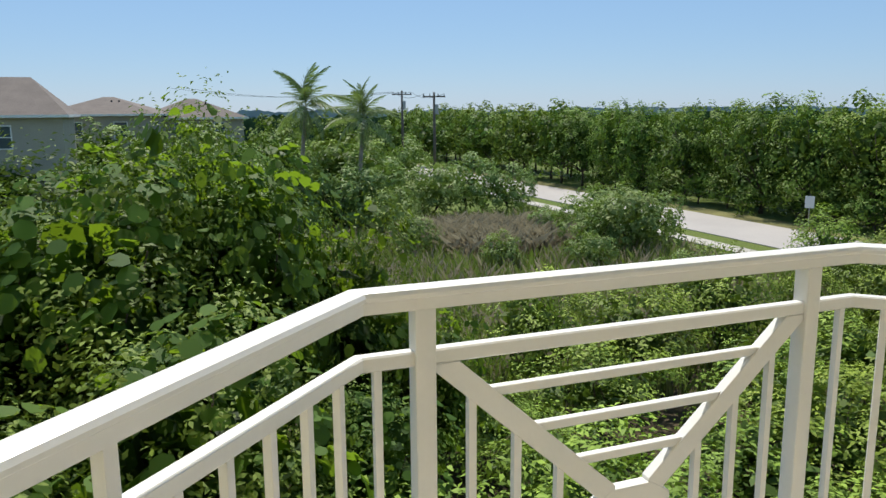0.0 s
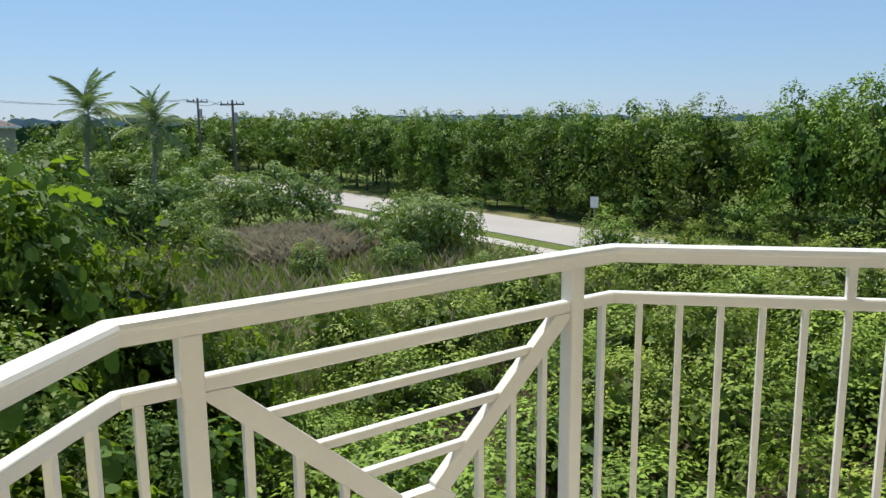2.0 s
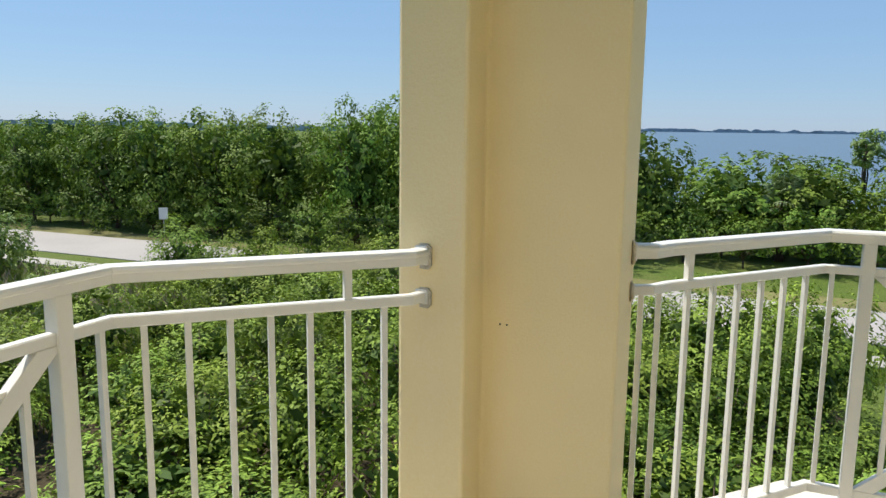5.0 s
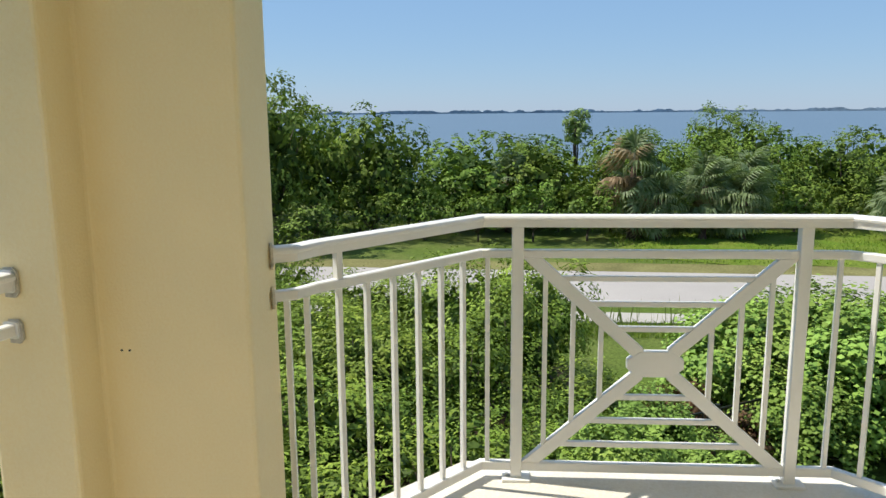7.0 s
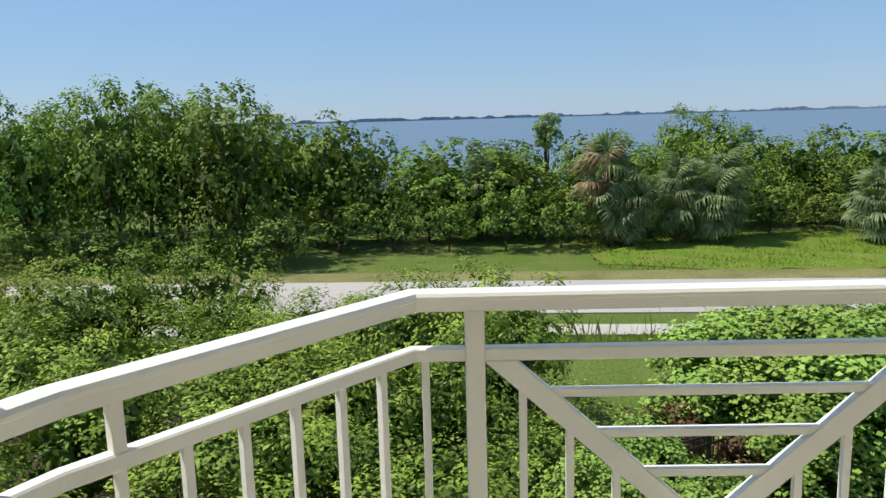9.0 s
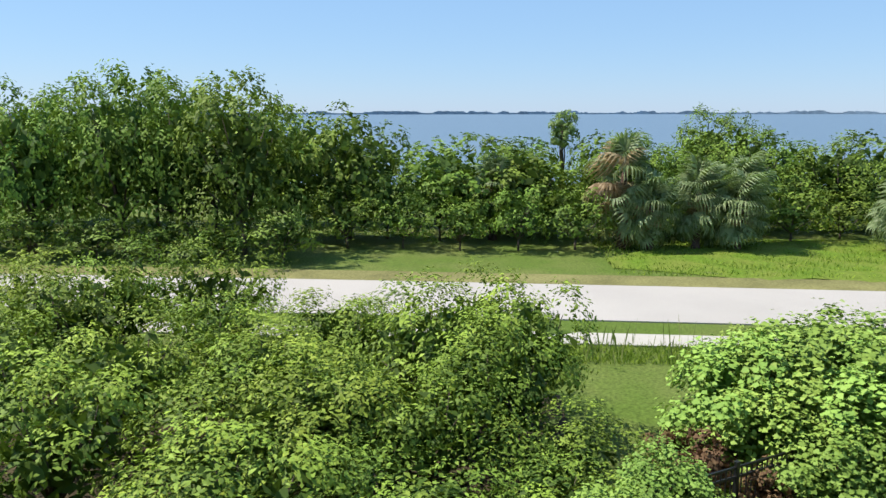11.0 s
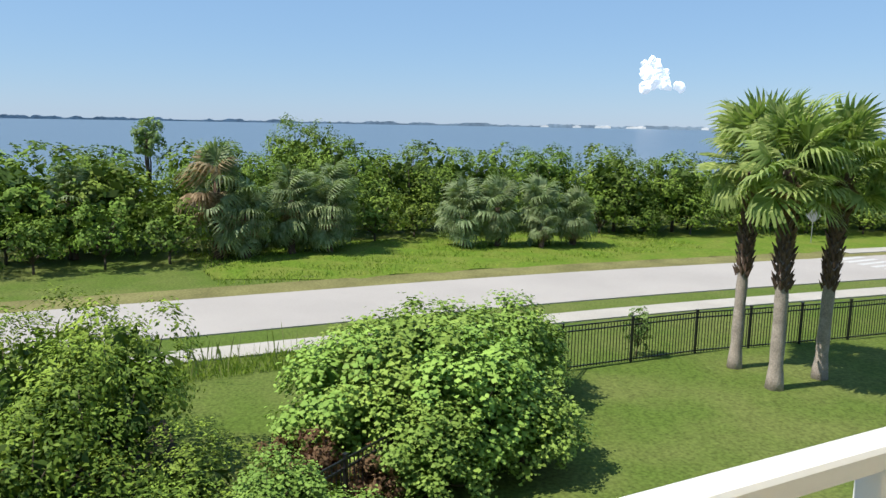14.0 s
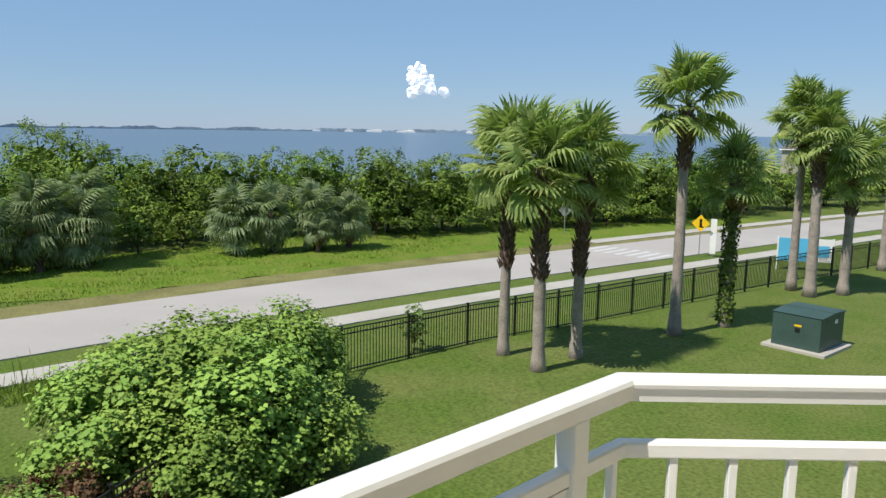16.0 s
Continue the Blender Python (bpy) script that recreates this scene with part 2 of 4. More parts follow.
def leaf_mesh(name, c, nrm, size, width, mat, tone, rnd, round_leaf=False, droop=0.0, along=None):
    """Many leaves in one mesh: a folded blade at each place c facing nrm."""
    k = len(c)
    nrm = nrm / np.linalg.norm(nrm, axis=1, keepdims=True)
    d = rnd.normal(size=(k, 3)) if along is None else along + rnd.normal(size=(k, 3)) * 0.25
    d[:, 2] -= droop
    d -= nrm * np.sum(d * nrm, axis=1, keepdims=True)
    d /= np.linalg.norm(d, axis=1, keepdims=True) + 1e-9
    s = np.cross(nrm, d)
    L, W = (size * 0.5)[:, None], (size * width * 0.5)[:, None]
    if round_leaf:
        ring = [c + (d * math.cos(a) + s * math.sin(a)) * L + nrm * (0.25 * L * abs(math.sin(a))) for a in (j * math.tau / 7 for j in range(7))]
        n = 7
    else:
        ring = [c - d * L, c - s * W - d * L * 0.15 + nrm * W * 0.35, c + d * L - nrm * L * 0.25, c + s * W - d * L * 0.15 + nrm * W * 0.35]
        n = 4
    v = np.stack(ring, axis=1).reshape(-1, 3)
    me = bpy.data.meshes.new(name)
    me.vertices.add(k * n)
    me.vertices.foreach_set("co", v.ravel())
    me.loops.add(k * n)
    me.loops.foreach_set("vertex_index", np.arange(k * n, dtype=np.int32))
    me.polygons.add(k)
    me.polygons.foreach_set("loop_start", np.arange(0, k * n, n, dtype=np.int32))
    me.update()
    at = me.attributes.new("tone", 'FLOAT', 'FACE')
    at.data.foreach_set("value", np.clip(tone, 0, 1).astype(np.float32))
    me.materials.append(mat)
    me.validate()
    return me


def crown_points(rnd, radii, lobes, sprigs, per, lobe_r, low=-0.35, spread=0.2, tilt=0.3):
    """Leaf places and facings: a crown of rounded lobes with gaps between them; each lobe carries sprigs of leaves on its outer side.
    lobe_r is a share of the crown's size."""
    R = np.array(radii)
    dirs = []
    while len(dirs) < lobes:
        tries = rnd.normal(size=(12, 3))
        tries /= np.linalg.norm(tries, axis=1, keepdims=True)
        tries = [t for t in tries if t[2] > low]
        if dirs:
            tries.sort(key=lambda t: -min(np.linalg.norm(t - q) for q in dirs))
        if tries:
            dirs.append(tries[0])
    dirs = np.array(dirs)
    mid = dirs * (1 - lobe_r) * rnd.uniform(0.74, 1.1, (lobes, 1)) * R
    under = np.minimum(1.0, np.maximum(0.5, np.hypot(dirs[:, 0], dirs[:, 1])))
    mid[:, :2] /= np.where(dirs[:, 2] < 0, under, 1.0)[:, None]
    c, nrm, tone = [], [], []
    for m, d in zip(mid, dirs):
        size = lobe_r * rnd.uniform(0.7, 1.25)
        tint = rnd.uniform(0.0, 0.38)
        for _ in range(sprigs):
            q = rnd.normal(size=3) + d * 0.8 + np.array((0, 0, 0.4))
            q /= np.linalg.norm(q)
            reach = size * rnd.uniform(0.86, 1.07)
            e = np.clip(rnd.normal(size=(per, 3)), -1.7, 1.7)
            off = q * reach * R + e * spread * lobe_r * R.mean()
            c.append(m + off)
            nrm.append(q + np.array((0, 0, tilt)) + e * 0.16 + rnd.normal(size=(per, 3)) * 0.22)
            # Outer leaves of a sprig are toned lighter, inner ones darker, as painted shading.
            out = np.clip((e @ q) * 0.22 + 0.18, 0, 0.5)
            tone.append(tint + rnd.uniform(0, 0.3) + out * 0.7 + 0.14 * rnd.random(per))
    return np.concatenate(c), np.concatenate(nrm), np.concatenate(tone), mid


def plant(name, rnd, radii, lobes, sprigs, per, lobe_r, leaf, width, mat, label, category, group, height=None, round_leaf=False, trunk_r=0.05, limbs=9, droop=0.0, low=-0.35, heart=300, spread=0.2, tilt=0.3):
    """A shrub or broadleaf tree: stems that fork from the base, a crown of single leaves, and oversized leaves added in
    its heart to block light, coloured dark as inner shade.
    """
    c, nrm, tone, mid = crown_points(rnd, radii, lobes, sprigs, per, lobe_r, low, spread, tilt)
    size = leaf * rnd.uniform(0.65, 1.35, len(c))
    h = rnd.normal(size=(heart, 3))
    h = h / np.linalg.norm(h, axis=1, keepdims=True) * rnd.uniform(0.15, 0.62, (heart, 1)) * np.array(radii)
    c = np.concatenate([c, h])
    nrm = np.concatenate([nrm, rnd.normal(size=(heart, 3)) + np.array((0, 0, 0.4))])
    # Low tone colours the heart leaves as the crown's inner shade.
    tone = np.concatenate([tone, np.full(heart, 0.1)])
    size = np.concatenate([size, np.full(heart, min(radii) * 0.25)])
    zc = height - radii[2]
    c[:, 2] += zc
    mid = mid + np.array((0, 0, zc))
    keep = c[:, 2] > 0.05
    c, nrm, tone, size = c[keep], nrm[keep], tone[keep], size[keep]
    base = new(name)
    b = Build()
    fork = Vector((0, 0, max(0.3, zc * 0.35)))
    b.tube([(0, 0, -0.15), (0.04, 0.02, fork.z * 0.5), fork], [trunk_r * 1.5, trunk_r * 1.15, trunk_r], 7)
    for i in range(limbs):
        end = Vector(mid[(i * 7) % len(mid)])
        knee = fork.lerp(end, 0.5) + Vector((rnd.normal() * 0.12, rnd.normal() * 0.12, 0.1))
        b.tube([fork, knee, end], [trunk_r * 0.7, trunk_r * 0.45, trunk_r * 0.15], 5)
    b.ob("trunk", M_STEM, base, smooth=True)
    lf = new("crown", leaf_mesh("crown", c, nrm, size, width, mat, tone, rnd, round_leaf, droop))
    lf.parent = base
    return tagged(base, label, category, group)


def put(things, rnd, x, y, s=1.0, z=GROUND, sz=None):
    """A copy of one of the things, turned and sized a little differently."""
    src = things[int(rnd.integers(len(things)))]
    o = copy_thing(src, pose(x, y, z, 0, 0, float(rnd.uniform(0, 360))))
    o.scale = (s, s, sz or s)
    return o


def away(things):
    """Takes the patterns out again once the copies stand."""
    for o in things:
        for p in (*o.children_recursive, o):
            bpy.data.objects.remove(p)


# ---- ground, road, water ----
ROAD_MID = [(-400, -40), (-120, 13), (-62, 22.9), (-38, 26.2), (-28, 27.7), (-18, 28.9), (-5, 29.6), (12, 30.5), (30, 31.0), (60, 30.8), (100, 29), (400, 0)]


def road_x(y):
    return float(np.interp(y, [p[0] for p in ROAD_MID], [p[1] for p in ROAD_MID]))


def strip(name, ys, left, right, z, mat, label, thick=0.0):
    """A band that follows the road, between two distances from its middle."""
    ys = list(ys)
    xm = [road_x(y) for y in ys]
    if len(ys) > 8:
        xm = [sum(road_x(y + k) for k in (-6, -3, 0, 3, 6)) / 5 for y in ys]
    v, f = [], []
    for x, y in zip(xm, ys):
        v += [(x + left, y, z), (x + right, y, z)]
    f += [(2 * i, 2 * i + 1, 2 * i + 3, 2 * i + 2) for i in range(len(ys) - 1)]
    b = Build().add(v, f)
    if thick:
        k = len(v)
        b.add([(x, y, zz - thick) for x, y, zz in v], [])
        b.f += [(2 * i, 2 * i + 2, k + 2 * i + 2, k + 2 * i) for i in range(len(ys) - 1)]
        b.f += [(2 * i + 1, 2 * i + 3, k + 2 * i + 3, k + 2 * i + 1) for i in range(len(ys) - 1)]
    o = b.ob(name, mat)
    return tagged(o, label, kind="structure")


def coast(y):
    return 82.0 if y < 45 else 82 + (y - 45) * 4.0


def ground_z(x, y):
    z = GROUND + 0.05 * math.sin(x * 0.21 + 1) * math.cos(y * 0.17)
    if abs(x - road_x(y)) < 7:
        z = GROUND + (z - GROUND) * 0.15
    edge = x - coast(y)
    return z - (1.6 * min(1.0, max(0.0, (edge + 6) / 10)) if edge > -6 else 0)


gx = [-3500, -1500, -600, -250, -100, -60] + list(range(-45, 82, 3)) + [95, 120, 180, 300, 600, 1500, 4500]
gy = [-4500, -1500, -600, -300, -160] + list(range(-120, 121, 4)) + [150, 220, 400, 900, 2000, 4500]
v = [(x, y, ground_z(x, y)) for y in gy for x in gx]
f = [(j * len(gx) + i, j * len(gx) + i + 1, (j + 1) * len(gx) + i + 1, (j + 1) * len(gx) + i) for j in range(len(gy) - 1) for i in range(len(gx) - 1)]
ground = Build().add(v, f).ob("ground", M_GRASS, smooth=True)
tagged(ground, "mown green lawn that slopes gently to the road", kind="structure")
water = Build().add([(40, -4500, -5.95), (4600, -4500, -5.95), (4600, 4500, -5.95), (40, 4500, -5.95)], [(0, 1, 2, 3)]).ob("water", water_mat)
tagged(water, "calm blue bay water with small ripples", kind="structure")

RY = list(range(-130, 131, 3))
strip("road", RY, -2.65, 2.65, GROUND + 0.045, M_ROAD, "pale sun-bleached asphalt road", 0.1)
strip("verge", RY, 2.66, 4.6, GROUND + 0.035, M_DRY, "dry yellowish grass verge along the road", 0.1)
strip("pavement", RY, -5.4, -4.2, GROUND + 0.06, M_WALKWAY, "pale concrete footpath beside the road", 0.1)
strip("pavement_far", range(-130, -38, 3), 3.5, 4.7, GROUND + 0.075, M_WALKWAY, "pale concrete footpath on the far side of the road", 0.1)
for i in range(7):
    x0 = road_x(-38) - 2.35 + i * 0.72
    q = Build().box((x0, -39.6, GROUND + 0.046), (x0 + 0.36, -37.2, GROUND + 0.051)).ob("crossing_stripe", M_PAINT)
    tagged(q, "white painted crosswalk stripe on the road", "road marking", "crosswalk stripes")
# lush ground cover between the road and the mangroves
v, f = [], []
rnd = np.random.default_rng(3)
ys = list(range(-62, -5, 2))
for y in ys:
    w = min(1.0, (y + 64) / 8, (-4 - y) / 8)
    x0 = road_x(y) + 4.5 + 0.35 * math.sin(y * 1.7) + (1.5 if y > -10 else 0)
    x1 = 36 + 8 * max(0.1, w)
    v += [(x0 + (x1 - x0) * k / 8, y, GROUND + (0.03 if k in (0, 8) else 0.10 + 0.12 * math.sin(k * 2.1 + y) * math.sin(y * 0.6 + k))) for k in range(9)]
f = [(j * 9 + i, j * 9 + i + 1, j * 9 + i + 10, j * 9 + i + 9) for j in range(len(ys) - 1) for i in range(8)]
tagged(Build().add(v, f).ob("groundcover", M_LUSH, smooth=True), "bright green creeping ground cover between road and mangroves", kind="structure")
# bare soil under the thicket
v = [(x, y, GROUND + 0.07 + 0.03 * math.sin(x * 2 + y)) for y in range(-2, 47, 2) for x in range(-12, 21, 2)]
f = [(j * 17 + i, j * 17 + i + 1, j * 17 + i + 18, j * 17 + i + 17) for j in range(24) for i in range(16)]
tagged(Build().add(v, f).ob("soil", M_SOIL, smooth=True), "shaded bare soil and leaf litter under shrubs", kind="structure")

# ---- balcony structure ----
slab = Build().prism([(-1.35, -2.35), (2.45, -2.35), (2.45, -2.05), (3.24, -1.4), (3.24, 0.2), (2.5, 0.9), (2.5, 1.62), (2.0, 1.62), (1.33, 2.15), (-0.23, 2.15), (-0.95, 1.55), (-1.35, 1.55)], FLOOR - 0.25, FLOOR).ob("floor", M_TILE, bevel=0.01)
tagged(slab, "beige coated concrete balcony floor", kind="structure")
column = Build().prism([(1.93, 1.45), (1.93, 1.215), (2.1, 1.215), (2.1, 0.763), (2.375, 0.763), (2.375, 1.45)], FLOOR, 2.8).ob("wall_column", M_WALL, bevel=0.012)
tagged(column, "pale yellow stucco corner column of the balcony", kind="structure")
tagged(Build().box((-1.35, -2.35, FLOOR), (-1.1, 1.45, 2.8)).ob("wall_west", M_WALL), "pale yellow stucco wall", kind="structure")
tagged(Build().box((-1.098, -2.35, FLOOR), (2.4, -2.1, 2.8)).ob("wall_south", M_WALL), "pale yellow stucco wall", kind="structure")
tagged(Build().box((-1.098, 1.19, FLOOR), (-0.83, 1.45, 2.8)).ob("wall_pier", M_WALL), "pale yellow stucco pier", kind="structure")
tagged(Build().box((-1.35, -2.35, 2.8), (2.4, 1.5, 3.0)).ob("ceiling", M_CEIL), "white stucco balcony ceiling", kind="structure")
tagged(Build().box((-7.0, -2.35, GROUND - 0.2), (2.3, 1.4, FLOOR - 0.252)).ob("wall_lower", M_WALL), "pale yellow stucco lower storey", kind="structure")
# Unseen wall behind; its 10 m height is chosen to cut sky light.
tagged(Build().box((-7.0, -12, GROUND - 0.2), (-1.352, 1.4, 10.0)).ob("wall_building", M_WALL), "pale yellow stucco wall of the building", kind="structure")


# Unseen block, added to keep sky light off the plants before the balcony.
tagged(Build().box((-1.35, -2.35, 3.002), (2.4, 1.45, 10.0)).ob("wall_upper", M_WALL), "unseen added stucco block above the balcony that cuts sky light", kind="structure")


for yy in (1.152, 1.128):
    hole = Build().tube([(2.103, yy, 0.8), (2.097, yy, 0.8)], [0.0035, 0.003], 8).ob("screw_hole", M_BLACK)
    tagged(hole, "small dark screw hole in the stucco column", "screw hole", "column screw holes")


# ---- railings ----
def railing(name, path, posts, panel, first, step, walls, gap, label):
    """A welded railing: moulded handrail, mid and bottom rails, balusters, two posts and a crossed panel between them.
    path: the plan line; panel: the index of its front stretch; posts: distances of the posts along that stretch."""
    top = new(name)
    tagged(top, label, "railing", "balcony railings")
    P = [Vector((x, y, 0)) for x, y in path]
    at = lambda z: [(p.x, p.y, z) for p in P]
    hand = [(-0.022, -0.050), (0.022, -0.050), (0.024, -0.024), (0.030, -0.020), (0.031, -0.012), (0.026, -0.004), (0.014, 0.0), (-0.014, 0.0), (-0.026, -0.004), (-0.031, -0.012), (-0.030, -0.020), (-0.024, -0.024)]
    Build().sweep(at(1.07), hand).ob("handrail", M_RAIL, top)
    Build().sweep(at(0.91), bar_profile(0.032, 0.034, 0.004)).ob("mid_rail", M_RAIL, top)
    Build().sweep(at(-0.012), bar_profile(0.032, 0.04, 0.004)).ob("bottom_rail", M_RAIL, top)
    # plates where the rails meet the wall
    for end, nxt in ((P[0], P[1]), (P[-1], P[-2])):
        d = (nxt - end).normalized()
        for z, h in ((1.045, 0.1), (0.91, 0.075)):
            a, b2 = end + d * -0.004, end + d * 0.003
            Build().sweep([(a.x, a.y, z - 0.004), (b2.x, b2.y, z - 0.004)], bar_profile(0.066, h * 0.62 + 0.02, 0.012)).ob("sealant", M_SEAL, top)["label"] = "greyish weathered sealant"
            a, b2 = end + d * -0.004, end + d * 0.01
            Build().sweep([(a.x, a.y, z), (b2.x, b2.y, z)], bar_profile(0.05, h * 0.62, 0.005)).ob("wall_plate", M_RAIL, top)
    a, b = P[panel], P[panel + 1]
    d = (b - a).normalized()
    ang = math.atan2(d.y, d.x)
    post_me = Build().box((-0.024, -0.024, FLOOR), (0.024, 0.024, 1.022)).mesh("post", M_RAIL, bevel=0.004)
    plate_me = Build().box((-0.06, -0.05, FLOOR - 0.001), (0.06, 0.05, FLOOR + 0.012)).box((-0.045, -0.008, FLOOR), (-0.03, 0.008, FLOOR + 0.02)).mesh("foot_plate", M_RAIL, bevel=0.003)
    bal_me = Build().box((-0.0095, -0.0095, 0.006), (0.0095, 0.0095, 0.895)).mesh("baluster", M_RAIL, bevel=0.002)
    stub_me = Build().box((-0.0125, -0.0125, 0.925), (0.0125, 0.0125, 1.022)).mesh("spacer", M_RAIL, bevel=0.002)

    def stand(part, me, p, turn=ang):
        o = new(part, me)
        o.parent = top
        o.matrix_basis = Matrix.Translation((p.x, p.y, 0)) @ Matrix.Rotation(turn, 4, 'Z')
        return o
    s0, s1 = posts
    for s in posts:
        stand("post", post_me, a + d * s)
        stand("foot_plate", plate_me, a + d * s)
    # front stretch: one baluster outside each post
    stand("baluster", bal_me, a + d * (s0 - gap))
    stand("baluster", bal_me, a + d * (s1 + gap + 0.02))
    # side stretches
    for i in range(len(P) - 1):
        if i == panel:
            continue
        p, q = P[i], P[i + 1]
        e = (q - p).normalized()
        n = (q - p).length
        if n < 0.2:
            continue
        bend, e = (q, -e) if i < panel else (p, e)
        for k in range(7):
            w = bend + e * (first + k * step)
            if first + k * step > n - 0.015:
                continue
            stand("baluster", bal_me, w, math.atan2(e.y, e.x))
            if k == 5:
                stand("spacer", stub_me, w, math.atan2(e.y, e.x))
    for w in walls:
        stand("baluster", bal_me, Vector((*w, 0)))
    # crossed panel
    half, zc, zt, zb = (s1 - s0) / 2, 0.45, 0.893, 0.008
    mid = a + d * ((s0 + s1) / 2)
    frame_m = Matrix.Translation((mid.x, mid.y, 0)) @ Matrix.Rotation(ang, 4, 'Z')
    hub = [(-0.06, zc - 0.055), (0.06, zc - 0.055), (0.115, zc - 0.02), (0.115, zc + 0.02), (0.06, zc + 0.055), (-0.06, zc + 0.055), (-0.115, zc + 0.02), (-0.115, zc - 0.02)]
    vv = [(x, y, z) for y in (-0.017, 0.017) for x, z in hub]
    o = Build().add(vv, [tuple(range(8)), tuple(range(15, 7, -1))] + [(i, (i + 1) % 8, 8 + (i + 1) % 8, 8 + i) for i in range(8)]).ob("hub", M_RAIL, top, bevel=0.003)
    o.matrix_basis = frame_m
    zu = lambda u: 0.606 + 0.903 * (u - 0.151)
    zl = lambda u: zu(u) - 0.07
    quad = [(0.05, zu(0.05)), (0.151 + (zt - 0.606) / 0.903, zt), (half - 0.024, zt), (half - 0.024, zl(half - 0.024)), (0.05, zl(0.05))]
    for sx in (-1, 1):
        for sz in (1, -1):
            vv = [(sx * u, y, zc + sz * (z - zc)) for y in (-0.0155, 0.0155) for u, z in quad]
            o = Build().add(vv, [(0, 1, 2, 3, 4), (9, 8, 7, 6, 5)] + [(i, (i + 1) % 5, 5 + (i + 1) % 5, 5 + i) for i in range(5)]).ob("diagonal", M_RAIL, top, bevel=0.002)
            o.matrix_basis = frame_m
    for z in (0.808, 0.702, 0.597):
        for sz in (1, -1):
            zz = zc + sz * (z - zc)
            hw = 0.151 + (z - 0.606) / 0.903 + 0.012
            o = Build().sweep([(-hw, 0, zz), (hw, 0, zz)], bar_profile(0.022, 0.022, 0.002)).ob("slat", M_RAIL, top)
            o.matrix_basis = frame_m
    for k in range(1, 4):
        for sx in (-1, 1):
            x = half - k * 0.115
            hz = zl(x) - zc + 0.008
            o = Build().box((sx * x - 0.0095, -0.0095, zc - hz), (sx * x + 0.0095, 0.0095, zc + hz)).ob("baluster", M_RAIL, top)
            o.matrix_basis = frame_m
    return top


railing("balcony_railing", [(-0.83, 1.355), (-0.77, 1.36), (-0.145, 2.0), (1.265, 2.0), (1.87, 1.375), (1.93, 1.36)], (0.145, 1.245), 2, 0.083, 0.1165, (), 0.105, "cream painted metal balcony railing with crossed panel")
railing("balcony_railing", [(2.325, 0.765), (2.36, 0.70), (2.445, 0.655), (3.085, 0.12), (3.085, -1.34), (2.46, -1.98), (2.40, -2.1)], (0.15, 1.285), 3, 0.11, 0.1255, ((2.425, 0.68), (2.385, 0.735), (2.42, -2.07)), 0.122, "cream painted metal balcony railing with crossed panel")

# ---- vegetation patterns ----
rnd = np.random.default_rng(11)
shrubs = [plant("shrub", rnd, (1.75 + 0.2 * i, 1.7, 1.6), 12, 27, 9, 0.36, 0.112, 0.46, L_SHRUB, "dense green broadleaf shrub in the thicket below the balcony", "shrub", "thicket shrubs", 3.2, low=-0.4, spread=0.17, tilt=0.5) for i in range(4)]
grapes = [plant("sea_grape", rnd, (2.0, 2.0, 2.45), 18, 8, 4, 0.33, 0.2, 0.9, L_GRAPE, "tall sea grape bush with round leathery leaves", "shrub", "sea grape bushes", 6.5, round_leaf=True, trunk_r=0.07, spread=0.2) for i in range(2)]
for g in grapes:
    c, nrm, tone, _ = crown_points(rnd, (2.1, 2.1, 2.6), 22, 20, 14, 0.32, spread=0.22)
    c[:, 2] += 4.0
    lf = new("foliage", leaf_mesh("foliage", c, nrm, 0.082 * rnd.uniform(0.6, 1.4, len(c)), 0.48, L_SHRUB, tone * 0.5, rnd))
    lf.parent = g
vines = [plant("vine_mound", rnd, (1.5, 1.5, 1.7), 34, 14, 11, 0.24, 0.11, 0.85, L_VINE, "bush smothered in bright green heart-leaved vine", "bush", "vine-covered bushes", 3.2, low=-0.8, spread=0.34, tilt=0.9) for i in range(2)]
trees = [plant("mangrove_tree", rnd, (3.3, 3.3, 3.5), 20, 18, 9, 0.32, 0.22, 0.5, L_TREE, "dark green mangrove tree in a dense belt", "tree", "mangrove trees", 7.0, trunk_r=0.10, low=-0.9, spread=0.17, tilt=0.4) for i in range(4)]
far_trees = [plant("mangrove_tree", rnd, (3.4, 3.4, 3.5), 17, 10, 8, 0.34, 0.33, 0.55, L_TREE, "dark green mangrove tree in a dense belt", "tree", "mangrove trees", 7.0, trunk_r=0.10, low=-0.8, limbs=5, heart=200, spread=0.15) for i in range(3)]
far_shrubs = [plant("shrub", rnd, (1.9, 1.7, 1.55), 11, 10, 9, 0.38, 0.19, 0.55, L_TREE, "dark green shrub at the foot of the mangroves", "shrub", "undergrowth shrubs", 3.2, low=-0.6, heart=140) for i in range(3)]
silvers = [plant("silver_shrub", rnd, (2.0, 2.0, 1.75), 14, 12, 11, 0.34, 0.24, 0.3, L_SILVER, "grey-green feathery shrub beside the road", "shrub", "silvery shrubs", 3.3, low=-0.7) for i in range(2)]

